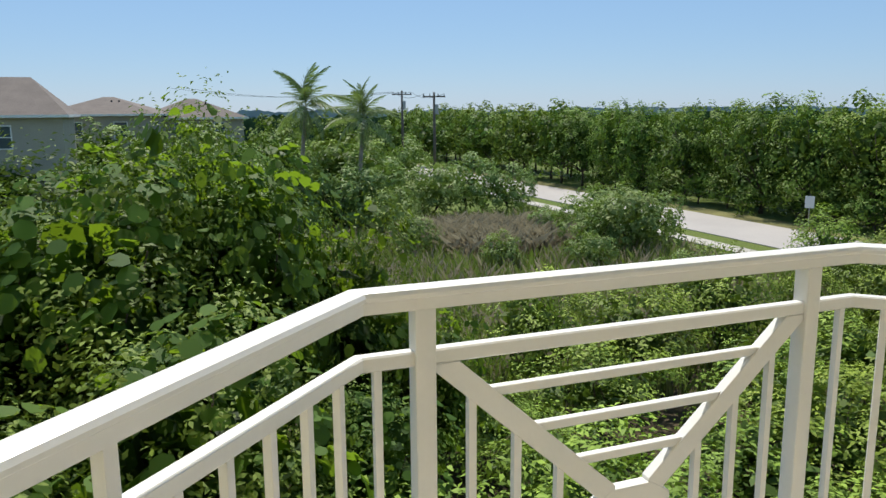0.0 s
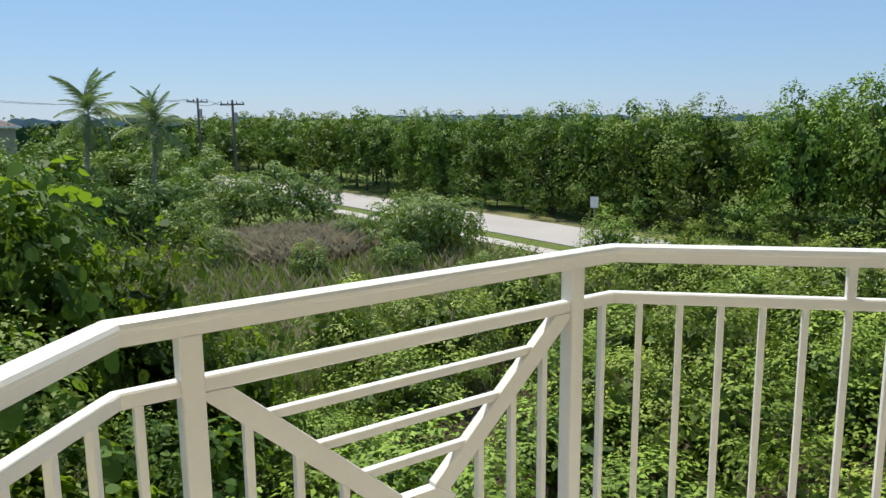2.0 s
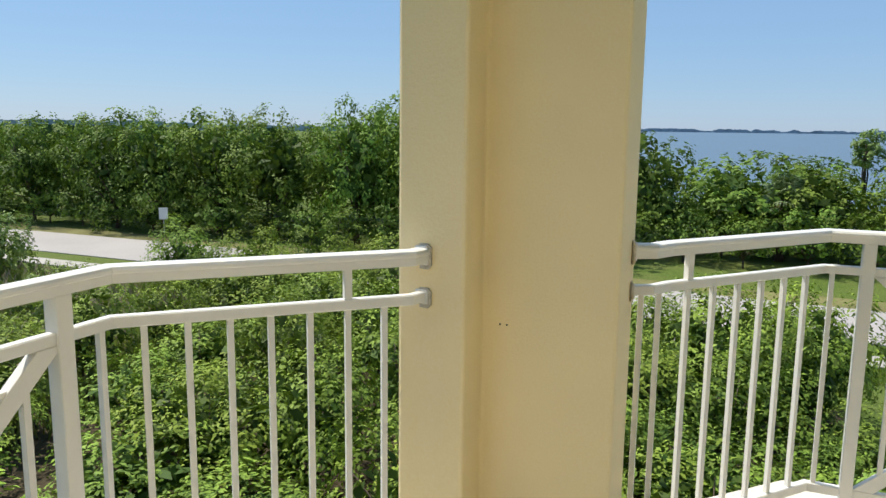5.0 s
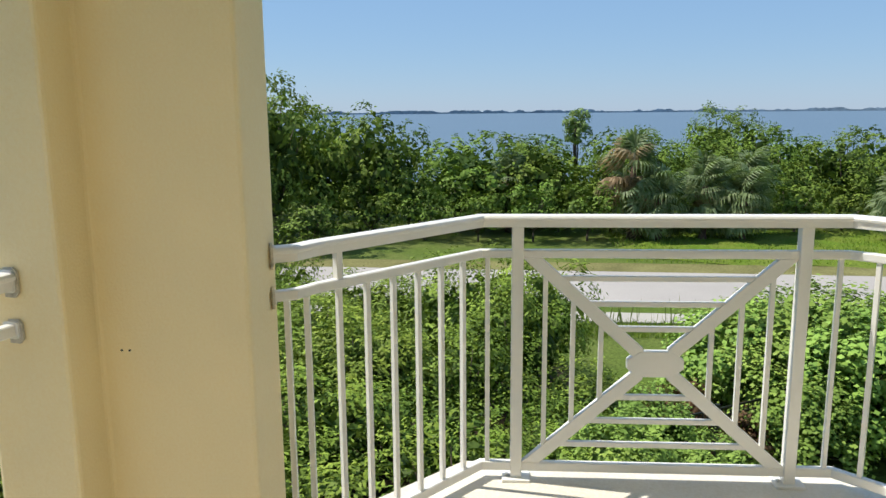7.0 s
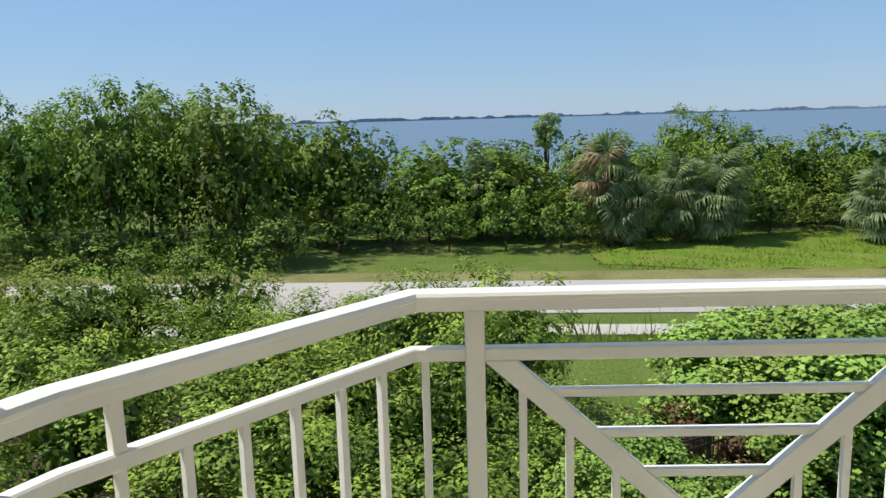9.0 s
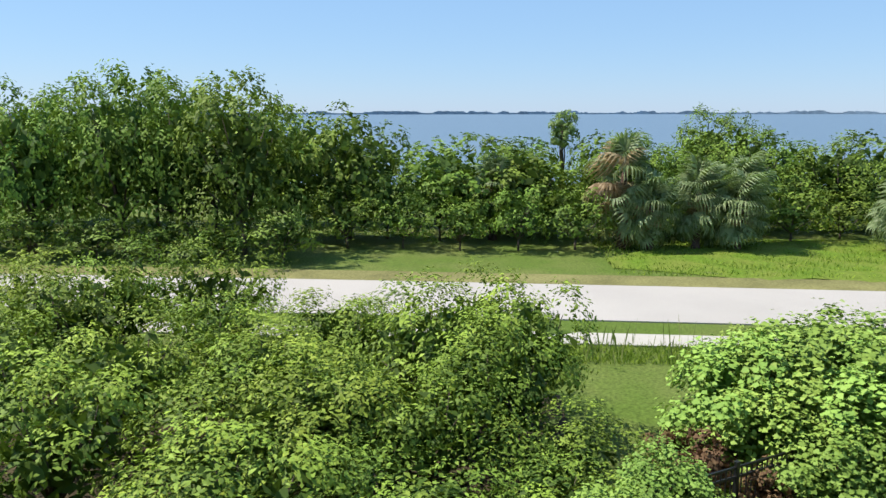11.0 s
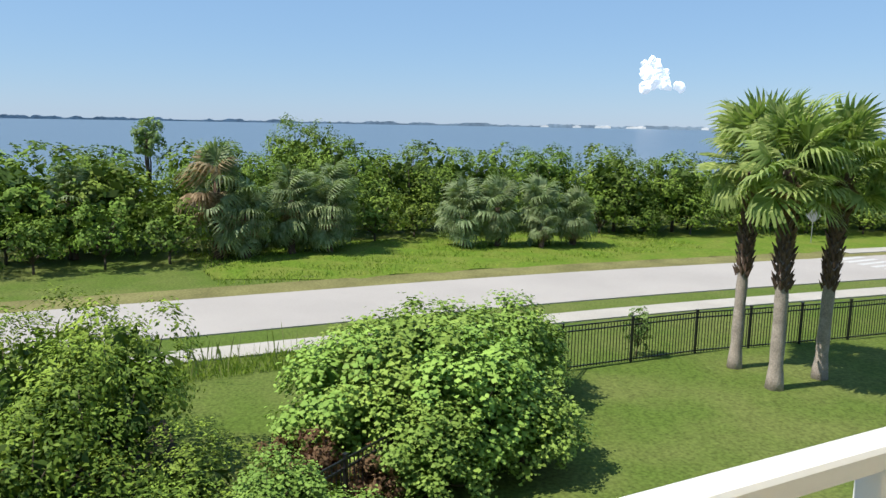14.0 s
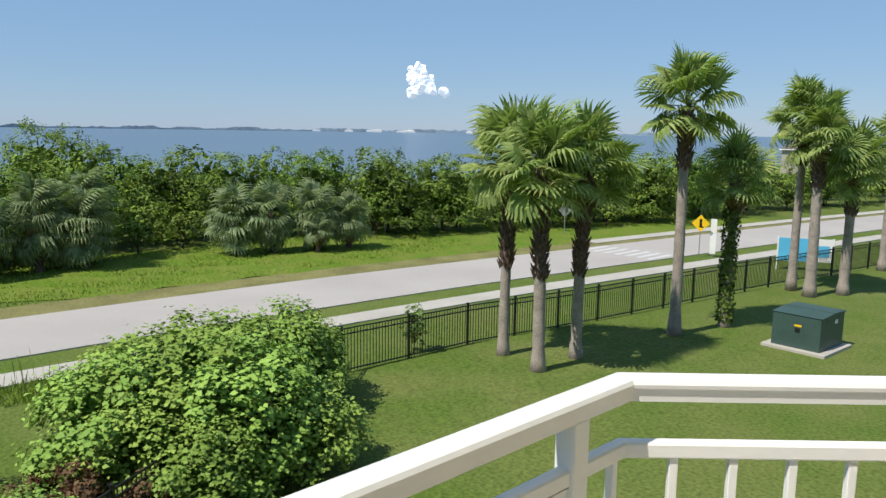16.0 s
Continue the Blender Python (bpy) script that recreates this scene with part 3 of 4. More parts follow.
# thicket below the balcony
rnd = np.random.default_rng(21)
for gy_ in np.arange(4.0, 27.0, 2.9):
    for gx_ in np.arange(-4.0, 21.5, 2.95):
        x, y = gx_ + rnd.uniform(-0.7, 0.7), gy_ + rnd.uniform(-0.7, 0.7)
        az = math.degrees(math.atan2(y - 0.4, x + 0.4))
        r = math.hypot(x + 0.4, y - 0.4)
        if r < 6.0 or (x < 3.5 and y > 13) or (y > 17 and x < 17.5) or (y > 17 and x > 14) or az > 100:
            continue
        put(shrubs, rnd, x, y, rnd.uniform(0.85, 1.15), sz=rnd.uniform(0.55, 1.15))
for gy_ in np.arange(-1.4, 3.6, 2.2):
    for gx_ in np.arange(7.0, 17.0, 2.7):
        x, y = gx_ + rnd.uniform(-0.6, 0.6), gy_ + rnd.uniform(-0.4, 0.4)
        low_front = y < 0.2 and 9.5 < x
        put(shrubs, rnd, x, y, rnd.uniform(0.7, 0.85) if low_front else rnd.uniform(0.85, 1.1), sz=rnd.uniform(0.5, 0.62) if low_front and x < 15.5 else rnd.uniform(0.62, 0.9))
# the tall round shrubs by the clearing, and those along the footpath
for x, y, q, sz in ((18.0, -1.0, 1.0, 1.12), (17.3, 0.9, 1.05, 1.12), (19.6, 0.2, 0.9, 1.05), (16.2, -0.4, 0.85, 0.95), (19.6, 3.2, 0.95, 0.84), (17.4, 4.2, 1.0, 0.84), (14.6, 2.6, 1.0, 0.92), (22.3, 7.2, 0.95, 1.1), (21.8, 9.6, 1.0, 1.12), (20.4, 6.4, 0.95, 0.8), (22.6, 12.5, 0.95, 0.95), (24.0, 15.6, 0.9, 0.95), (23.4, 17.9, 0.9, 0.98), (22.0, 20.2, 1.0, 1.0), (21.0, 17.0, 1.0, 0.9), (20.4, 14.4, 1.0, 0.85)):
    put(shrubs, rnd, x, y, q, sz=sz)
# low vine cover nearer the building
for x, y, s in ((9.5, -3.4, 0.62), (11.8, -3.6, 0.55), (7.4, -2.6, 0.6), (11.6, -1.9, 0.66), (13.2, -2.9, 0.6), (9.6, -1.6, 0.7)):
    put(vines, rnd, x, y, s)
for x, y, s, sz in ((16.3, -5.2, 1.1, 0.88), (15.2, -7.2, 1.15, 0.95), (16.2, -6.4, 1.2, 1.0), (17.2, -7.6, 1.15, 0.97), (17.6, -9.8, 0.95, 0.88), (15.2, -5.6, 0.95, 0.74), (18.3, -6.2, 0.9, 0.75), (18.3, -10.9, 0.7, 0.66), (14.2, -5.9, 0.8, 0.6), (14.6, -8.2, 0.85, 0.62)):
    put(vines, rnd, x, y, s, sz=sz)
# sea grapes beside the balcony
for x, y, s, sz in ((-3.6, 8.4, 1.0, 0.9), (-1.2, 9.7, 1.0, 1.02), (-0.1, 10.9, 0.95, 1.04), (-2.7, 9.9, 1.0, 0.98), (0.4, 10.0, 0.7, 1.06), (-5.6, 9.5, 1.1, 0.9), (-0.4, 7.4, 0.85, 0.8), (1.9, 10.2, 0.62, 0.86), (3.0, 10.2, 0.52, 0.68), (-2.6, 6.4, 0.9, 0.8), (1.5, 8.4, 0.6, 0.6)):
    put(grapes, rnd, x, y, s, sz=sz)
# shrubs between thicket and road
for x, y, s in ((20.5, 30, 1.05), (22.3, 31, 0.95), (18.5, 30, 0.85), (21, 33.5, 1.0), (16.0, 44, 1.2), (19.0, 46, 1.25), (21.3, 44.5, 1.05), (13, 45, 1.2), (11.5, 39, 0.9), (13.4, 29, 0.55), (16.5, 27, 0.6), (10.8, 33, 0.7), (17, 22.5, 0.55), (7.3, 42.2, 1.3), (10.9, 42.0, 1.2), (9.2, 41.0, 1.15), (5.2, 44.5, 1.3), (15, 58, 1.5), (19, 60, 1.5), (11, 55, 1.4), (18.8, 34.5, 0.6)):
    put(silvers, rnd, x, y, s)
# mangrove belt
for gy_ in np.arange(-2.0, 118.0, 4.1):
    for row, x0 in enumerate((37.0, 41.5, 47.0)):
        if gy_ < 8 and row == 0:
            continue
        if row == 2 and gy_ > 40:
            continue
        x = x0 + rnd.uniform(-1, 1) + max(0.0, (gy_ - 60) * -0.05)
        y = gy_ + rnd.uniform(-1.2, 1.2)
        hgt = 1.07 + 0.24 * math.exp(-((y - 18) / 9) ** 2) - (0.27 if y < 6 else 0.12 if y < 11 else 0) + rnd.uniform(-0.07, 0.07)
        put(far_trees if row or y > 62 else trees, rnd, x, y, rnd.uniform(0.85, 1.1), sz=hgt)
for gy_ in np.arange(-62.0, -3.0, 4.2):
    for row in range(2):
        x = 45.5 + row * 5.5 + rnd.uniform(-1, 1) - max(0.0, (-24 - gy_)) * 0.42 + (0 if gy_ < -20 else 1.0)
        put(far_trees if row else trees, rnd, max(33.0 + row * 4, x), gy_ + rnd.uniform(-1.2, 1.2), rnd.uniform(0.8, 1.0), sz=rnd.uniform(0.74, 0.84))
for x, y, q in ((36, -66, 0.6), (33, -72, 0.65), (37, -78, 0.7), (30, -80, 0.6), (34, -88, 0.75), (27, -90, 0.7), (31, -98, 0.8), (24, -100, 0.75), (20, -108, 0.8), (28, -110, 0.9), (14, -112, 0.85), (8, -105, 0.8), (36, -104, 0.8), (18, -122, 1.0), (30, -124, 1.0)):
    put(far_trees, rnd, x, y, 0.9, sz=q)
# undergrowth at the foot of the mangroves
for y in np.arange(-60.0, 8.0, 2.9):
    x = (43.4 if y < -14 else 40.6) - max(0.0, -24 - y) * 0.36 - (0.6 if y > -4 else 0.0) + rnd.uniform(-0.6, 0.6)
    put(far_shrubs, rnd, max(33.5, x) + 3.2, y + 1.2, 1.2, sz=1.15)
    if not (-15 < y < -6.5 or -27.5 < y < -19.5):
        put(far_shrubs, rnd, max(33.5, x), y, rnd.uniform(0.9, 1.15), sz=rnd.uniform(0.65, 1.05))
for y in np.arange(-104.0, -60.0, 3.2):
    put(far_shrubs, rnd, road_x(y) + 9.5 + rnd.uniform(-0.5, 2.0), y, rnd.uniform(1.1, 1.4), sz=rnd.uniform(0.9, 1.2))
for y in np.arange(9.0, 60.0, 3.0):
    put(far_shrubs, rnd, 36.6 + rnd.uniform(-0.3, 0.5), y, rnd.uniform(0.9, 1.1), sz=rnd.uniform(0.55, 0.8))
put(trees, rnd, 53.6, -14.9, 0.8, sz=1.08)
put(trees, rnd, 51.5, -16.5, 0.8, sz=0.98)
for x, y, q in ((-9, 58, 0.6), (-4, 56, 0.66), (1, 58, 0.7), (5, 55, 0.74), (9, 57, 0.8), (13, 54, 0.76), (-14, 56, 0.5)):
    put(far_trees, rnd, x, y, 1.0, sz=q)
for x, y in ((-20, 62), (-12, 70), (-4, 75), (4, 70), (10, 66), (5, 80), (18, 78), (26, 84), (33, 90), (14, 88), (-30, 70)):
    put(far_trees, rnd, x, y, 1.1, sz=rnd.uniform(0.9, 1.0))
for ps in (shrubs, grapes, vines, trees, far_trees, far_shrubs, silvers):
    away(ps)
lone = plant("bay_tree", np.random.default_rng(31), (1.05, 1.05, 1.5), 14, 13, 10, 0.36, 0.2, 0.5, L_SILVER, "slender grey-green tree that rises above the mangroves", "tree", "", 7.1, trunk_r=0.09, low=-0.8, heart=130)
lone.matrix_basis = pose(53.3, -5.6, GROUND)
for i, (x, y, q) in enumerate(((15.0, -4.0, 0.8), (14.0, -4.7, 0.75), (16.2, -3.7, 0.55))):
    dry = plant("dry_vine_clump", np.random.default_rng(40 + i), (0.9, 0.9, 0.75), 14, 6, 14, 0.36, 0.10, 0.6, L_DRY, "dry reddish-brown vine tangle at the foot of the green mound", "bush", "dry vine clumps", 1.7, trunk_r=0.02, low=-0.9)
    dry.matrix_basis = pose(x, y, GROUND)
    dry.scale = (q, q, q)


# ---- palms ----
def toned(me, rnd, low=0.1, high=0.9):
    at = me.attributes.new("tone", 'FLOAT', 'FACE')
    at.data.foreach_set("value", rnd.uniform(low, high, len(me.polygons)).astype(np.float32))
    return me


def fan_mesh(rnd, petiole, radius, blades, droop, mat):
    """One fan leaf: an arched stalk and narrow folded blades that spread from its end and bend down at their tips."""
    b = Build()
    hub = Vector((petiole, 0, -0.06 * petiole))
    b.tube([(0, 0, 0), (petiole * 0.5, 0, 0.03), hub], [0.022, 0.016, 0.012], 4)
    for i in range(blades):
        a = radians(-128 + 256 * i / (blades - 1)) + rnd.normal() * 0.03
        r = radius * (0.72 + 0.28 * math.cos(a * 0.6)) * rnd.uniform(0.9, 1.08)
        d = Vector((math.cos(a), math.sin(a), 0))
        s = Vector((-d.y, d.x, 0))
        cup = 0.22 * abs(math.sin(a)) * r
        m1 = hub + d * r * 0.5 + Vector((0, 0, cup * 0.5 - droop * r * 0.06))
        m2 = hub + d * r * 0.76 + Vector((0, 0, cup * 0.5 - droop * r * 0.32))
        tip = hub + d * r * (1.0 - 0.25 * droop) + Vector((0, 0, cup * 0.3 - droop * r * 0.75))
        w = r * 0.5 * radians(128) / (blades - 1) * 1.05
        b.add([hub, m1 - s * w + Vector((0, 0, w * 0.8)), m1 + s * w - Vector((0, 0, w * 0.3)), m2 - s * w * 0.6, m2 + s * w * 0.6, tip], [(0, 2, 1), (1, 2, 4, 3), (3, 4, 5)])
    me = bpy.data.meshes.new("frond")
    me.from_pydata(b.v, [], b.f)
    me.materials.append(mat)
    return toned(me, rnd)


def feather_mesh(rnd, length, mat):
    """One feather leaf of a coconut palm."""
    b = Build()
    spine = [Vector((length * t, 0, 0.55 * length * t - 0.85 * length * t * t)) for t in np.linspace(0, 1, 7)]
    b.tube(spine, [0.03, 0.026, 0.022, 0.018, 0.014, 0.01, 0.005], 4)
    for k in range(26):
        t = 0.12 + 0.86 * k / 25
        p = Vector((length * t, 0, 0.55 * length * t - 0.85 * length * t * t))
        for sy in (-1, 1):
            ln = length * 0.30 * math.sin(math.pi * (0.15 + 0.8 * t)) + 0.08
            e = p + Vector((ln * 0.45, sy * ln * 0.75, -ln * rnd.uniform(0.35, 0.75)))
            w = Vector((0.03, 0, 0))
            b.add([p - w, p + w, (p + e) / 2 + w, (p + e) / 2 - w, e], [(0, 1, 2, 3), (3, 2, 4)])
    me = bpy.data.meshes.new("frond")
    me.from_pydata(b.v, [], b.f)
    me.materials.append(mat)
    return toned(me, rnd)


def palm(name, rnd, x, y, trunk_h, r, fronds, dead, count, spread, label, group, boots=2.3, lean=0.15, dead_count=5, lows=-42, z=GROUND, bark=M_BARK, skirt=0.0):
    base = new(name)
    base.matrix_basis = pose(x, y, z)
    tagged(base, label, "palm tree", group)
    la = rnd.uniform(0, math.tau)
    lx, ly = lean * math.cos(la), lean * math.sin(la)
    pts, rad = [], []
    for i in range(15):
        t = i / 14
        pts.append((lx * t * t, ly * t * t, -0.1 + (trunk_h + 0.1) * t))
        rad.append(r * (1.0 - 0.25 * t) * (1.35 if i == 0 else 1.15 if i == 1 else 1.0) * (1 + 0.05 * math.sin(i * 2.4)))
    Build().tube(pts, rad, 12).ob("trunk", bark, base, smooth=True)
    if boots:
        b = Build()
        for k in range(int(boots * 46)):
            h = trunk_h - boots * (k + 1) / int(boots * 46)
            a = k * 2.39996
            t = max(0.0, h / trunk_h)
            c = Vector((lx * t * t, ly * t * t, h))
            o = Vector((math.cos(a), math.sin(a), 0))
            s = Vector((-o.y, o.x, 0))
            rr, q = r * 0.8, rnd.uniform(0.6, 1.5)
            p = c + o * rr * 0.98
            b.add([p - s * 0.07, p + s * 0.07, p + s * 0.04 + o * 0.13 * q + Vector((0, 0, 0.2)), p - s * 0.04 + o * 0.13 * q + Vector((0, 0, 0.2)), p + o * 0.05 * q + Vector((0, 0, -0.08 * q))],
                  [(0, 1, 2, 3), (0, 4, 1), (1, 4, 2), (3, 2, 4), (0, 3, 4)])
        b.ob("boots", M_BOOT, base)
    head = Matrix.Translation((lx, ly, trunk_h))
    for k in range(count):
        t = (k + 0.5) / count
        el = 84 + (lows - 84) * t ** 1.1 + rnd.normal() * 11
        o = new("frond", fronds[k % len(fronds)])
        o.parent = base
        q = spread * rnd.uniform(0.78, 1.14)
        o.matrix_basis = head @ Matrix.Translation((0, 0, 0.25 * (1 - t) - skirt * t ** 1.4)) @ Matrix.Rotation(k * 2.39996 + rnd.normal() * 0.3, 4, 'Z') @ Matrix.Rotation(radians(-el), 4, 'Y') @ Matrix.Rotation(rnd.normal() * 0.4, 4, 'X') @ Matrix.Diagonal((q, q, q, 1))
    for k in range(dead_count):
        o = new("dead_frond", dead)
        o.parent = base
        o["label"] = "dry brown hanging frond"
        o.matrix_basis = head @ Matrix.Rotation(k * 2.1 + 0.7, 4, 'Z') @ Matrix.Rotation(radians(62 + rnd.uniform(0, 20)), 4, 'Y') @ Matrix.Diagonal((spread * 0.8, spread * 0.8, spread * 0.8, 1))
    return base


rnd = np.random.default_rng(5)
FANS = [fan_mesh(rnd, 0.9, 1.02, 24, dr, L_FAN) for dr in (0.08, 0.35, 0.8)]
FAN_DEAD = fan_mesh(rnd, 0.6, 0.8, 18, 1.0, L_DEAD)
SABALS = [fan_mesh(rnd, 0.8, 1.05, 24, dr, L_SABAL) for dr in (0.55, 0.85, 1.1)]
SABAL_DEAD = fan_mesh(rnd, 0.9, 1.05, 20, 1.15, L_DEAD)
COCO = [feather_mesh(rnd, 2.7, L_SABAL) for _ in range(2)]
FP = "tall fan palm with grey trunk standing on the lawn"
for x, y, h, r in ((17.35, -17.4, 5.9, 0.17), (15.6, -16.95, 5.85, 0.19), (15.65, -18.85, 5.7, 0.18), (15.0, -23.7, 7.75, 0.2), (15.5, -35.1, 7.6, 0.2), (14.4, -34.3, 6.7, 0.24), (13.55, -35.85, 5.5, 0.22), (14.3, -44.0, 6.4, 0.22)):
    palm("fan_palm", rnd, x, y, h, r, FANS, FAN_DEAD, 34, 1.02, FP, "lawn palms", boots=3.1 if h < 6 and y > -20 else 2.0)
vp = palm("fan_palm", rnd, 14.4, -26.2, 5.2, 0.18, FANS, FAN_DEAD, 30, 0.95, "fan palm with a trunk wrapped in dark green vine", "lawn palms", boots=1.0, dead_count=8)
k = 1500
aa, hh = rnd.uniform(0, math.tau, k), rnd.uniform(0.2, 4.3, k)
rr = 0.2 + 0.16 * rnd.random(k) * (0.5 + 0.5 * np.sin(hh * 2.2) ** 2)
c = np.stack([np.cos(aa) * rr, np.sin(aa) * rr, hh], axis=1)
lf = new("vine", leaf_mesh("vine", c, np.stack([np.cos(aa), np.sin(aa), 0.3 + 0 * aa], axis=1) + rnd.normal(size=(k, 3)) * 0.4, rnd.uniform(0.08, 0.17, k), 0.7, L_TREE, rnd.random(k) * 0.6, rnd))
lf.parent = vp

SP = "cabbage palm with drooping grey-green fan leaves down to the ground"
for x, y, h, n, s, dc in ((41.0, -7.3, 4.2, 34, 1.1, 14), (40.4, -8.6, 2.6, 34, 0.95, 4), (40.8, -11.0, 3.2, 38, 1.0, 5), (40.3, -12.9, 2.7, 38, 1.0, 6), (41.8, -13.4, 3.4, 34, 1.0, 2), (39.6, -20.6, 2.3, 34, 1.0, 2), (38.8, -22.4, 2.6, 36, 1.0, 5), (38.0, -24.8, 2.5, 34, 1.0, 2), (37.4, -26.6, 1.9, 30, 0.9, 2), (43.6, -0.8, 3.6, 26, 0.85, 2), (36.9, -24.1, 1.7, 14, 0.6, 4)):
    palm("cabbage_palm", rnd, x, y, h - 0.3, 0.2 if s > 0.7 else 0.14, SABALS + [SABAL_DEAD] * (2 if h > 4 else 0), SABAL_DEAD, n, s, SP, "cabbage palms", boots=0, lean=0.1, dead_count=dc, lows=-58, bark=M_BOOT, skirt=max(0.0, h - 1.9))
for x, y, h in ((7.9, 44.4, 7.0), (11.4, 44.6, 6.3)):
    palm("coconut_palm", rnd, x, y, h, 0.14, COCO, COCO[0], 20, 0.8, "coconut palm with long feathery fronds", "coconut palms", boots=0, lean=0.5, dead_count=3, lows=-45)


# ---- fence ----
def fence_run(pts, step=1.95):
    post = Build().box((-0.032, -0.032, -0.1), (0.032, 0.032, 1.40)).prism([(-0.04, -0.04), (0.04, -0.04), (0.04, 0.04), (-0.04, 0.04)], 1.40, 1.43).mesh("post", M_FENCE)
    for a, b in zip(pts[:-1], pts[1:]):
        a, b = Vector((*a, 0)), Vector((*b, 0))
        n = max(1, round((b - a).length / step))
        w = (b - a).length / n
        pickets = Build()
        rails = [Build().box((0.033, -0.016, z - 0.018), (w - 0.033, 0.016, z + 0.018)).mesh("rail", M_FENCE) for z in (0.12, 1.17, 1.33)]
        m = int(w / 0.11)
        for k in range(1, m):
            x = w * k / m
            pickets.box((x - 0.009, -0.009, 0.06), (x + 0.009, 0.009, 1.332))
        pm = pickets.mesh("pickets", M_FENCE)
        ang = math.atan2(b.y - a.y, b.x - a.x)
        for i in range(n):
            p = a.lerp(b, i / n)
            top = new("picket_fence")
            top.matrix_basis = Matrix.Translation((p.x, p.y, GROUND)) @ Matrix.Rotation(ang, 4, 'Z')
            tagged(top, "black metal picket fence panel around the lawn", "fence", "fence panels")
            for nm, me in (("post", post), *(("rail", rm) for rm in rails), ("pickets", pm)):
                o = new(nm, me)
                o.parent = top
                if nm == "pickets":
                    o["kind"] = "stuff"


fence_run([(19.2, -12.55), (18.9, -17.4), (17.9, -23.3), (16.75, -33.1), (15.0, -44.0), (13.4, -53.0)])
fence_run([(12.9, -2.6), (14.6, -5.6), (17.1, -9.9), (19.2, -12.5)])

# ---- utility cabinet ----
cab = new("transformer_box")
cab.matrix_basis = pose(11.35, -25.8, GROUND, 0, 0, -3)
cab.scale = (1.06, 1.06, 1.06)
tagged(cab, "dark green steel transformer cabinet on a concrete pad", "utility box")
Build().box((-0.98, -1.02, -0.05), (0.98, 1.02, 0.10)).ob("pad", M_WALKWAY, cab, bevel=0.02)
Build().box((-0.74, -0.84, 0.10), (0.74, 0.84, 1.14)).ob("body", M_GREEN, cab, bevel=0.015)
Build().add([(-0.77, -0.87, 1.14), (0.77, -0.87, 1.14), (0.77, 0.87, 1.14), (-0.77, 0.87, 1.14), (-0.77, -0.87, 1.18), (0.77, -0.87, 1.18), (0.77, 0.0, 1.205), (-0.77, 0.0, 1.205)],
            [(0, 1, 5, 4), (4, 5, 6, 7), (7, 6, 2, 3), (0, 4, 7, 3), (1, 2, 6, 5), (0, 3, 2, 1)]).ob("lid", M_GREEN, cab, bevel=0.01)
Build().box((-0.77, -0.012, 1.19), (0.77, 0.012, 1.215)).ob("seam", M_GREEN, cab)
Build().box((-0.17, 0.842, 0.78), (0.05, 0.846, 0.84)).ob("label_plate", M_YELLOW, cab)
Build().box((-0.12, 0.842, 0.62), (0.02, 0.87, 0.74)).ob("latch", M_BLACK, cab, bevel=0.01)
Build().box((-0.746, -0.35, 0.85), (-0.742, -0.15, 0.97)).ob("notice", M_TRIM, cab)
for q in (-0.4, 0.4):
    Build().box((-0.752, q - 0.03, 0.98), (-0.74, q + 0.03, 1.06)).ob("hinge", M_GREEN, cab)


# ---- road signs ----
def sign(x, y, h, w, hgt, turn, shape, mat, label, post_mat=M_METAL):
    top = new("road_sign")
    top.matrix_basis = pose(x, y, GROUND, 0, 0, turn)
    tagged(top, label, "road sign")
    Build().box((-0.025, -0.02, -0.1), (0.025, 0.02, h + hgt * 0.3)).ob("post", post_mat, top, bevel=0.004)
    if shape == "diamond":
        poly = [(0, -hgt / 2), (w / 2, 0), (0, hgt / 2), (-w / 2, 0)]
    else:
        poly = [(-w / 2, -hgt / 2), (w / 2, -hgt / 2), (w / 2, hgt / 2), (-w / 2, hgt / 2)]
    n = len(poly)
    vv = [(px, yy, h + pz) for yy in (-0.026, -0.022) for px, pz in poly]
    Build().add(vv, [tuple(range(n)), tuple(range(2 * n - 1, n - 1, -1))] + [(i, (i + 1) % n, n + (i + 1) % n, n + i) for i in range(n)]).ob("plate", mat, top)
    return top


ys_ = sign(22.7, -40.3, 1.95, 0.98, 0.98, 207, "diamond", M_YELLOW, "yellow diamond crossing sign on a steel post")
Build().box((-0.07, -0.031, 1.72), (0.07, -0.027, 2.2)).box((0.02, -0.031, 1.7), (0.16, -0.027, 1.78)).ob("symbol", M_BLACK, ys_)
sign(33.0, -41.4, 1.75, 0.9, 0.9, 35, "diamond", M_METAL, "back of a grey diamond road sign")
sign(35.0, 33.2, 1.5, 0.5, 0.7, 305, "plate", M_TRIM, "small pale rectangular sign before the mangroves")
sign(22.2, -40.9, 1.2, 0.32, 2.0, 207, "plate", M_TRIM, "white upright feather banner beside the crossing")
ban = new("banner_sign")
ban.matrix_basis = pose(17.1, -40.8, GROUND, 0, 0, 208)
tagged(ban, "light blue and white banner board on two posts", "sign")
Build().box((-1.35, -0.03, -0.1), (-1.28, 0.03, 1.7)).box((1.28, -0.03, -0.1), (1.35, 0.03, 1.7)).ob("posts", M_TRIM, ban)
Build().box((-1.3, -0.02, 0.45), (0.45, 0.02, 1.65)).ob("blue_panel", M_BLUE, ban)
Build().box((0.454, -0.02, 0.45), (1.3, 0.02, 1.65)).ob("white_panel", M_TRIM, ban)
Build().box((0.6, -0.026, 0.7), (1.15, -0.022, 1.3)).ob("picture_panel", M_BLUE, ban)


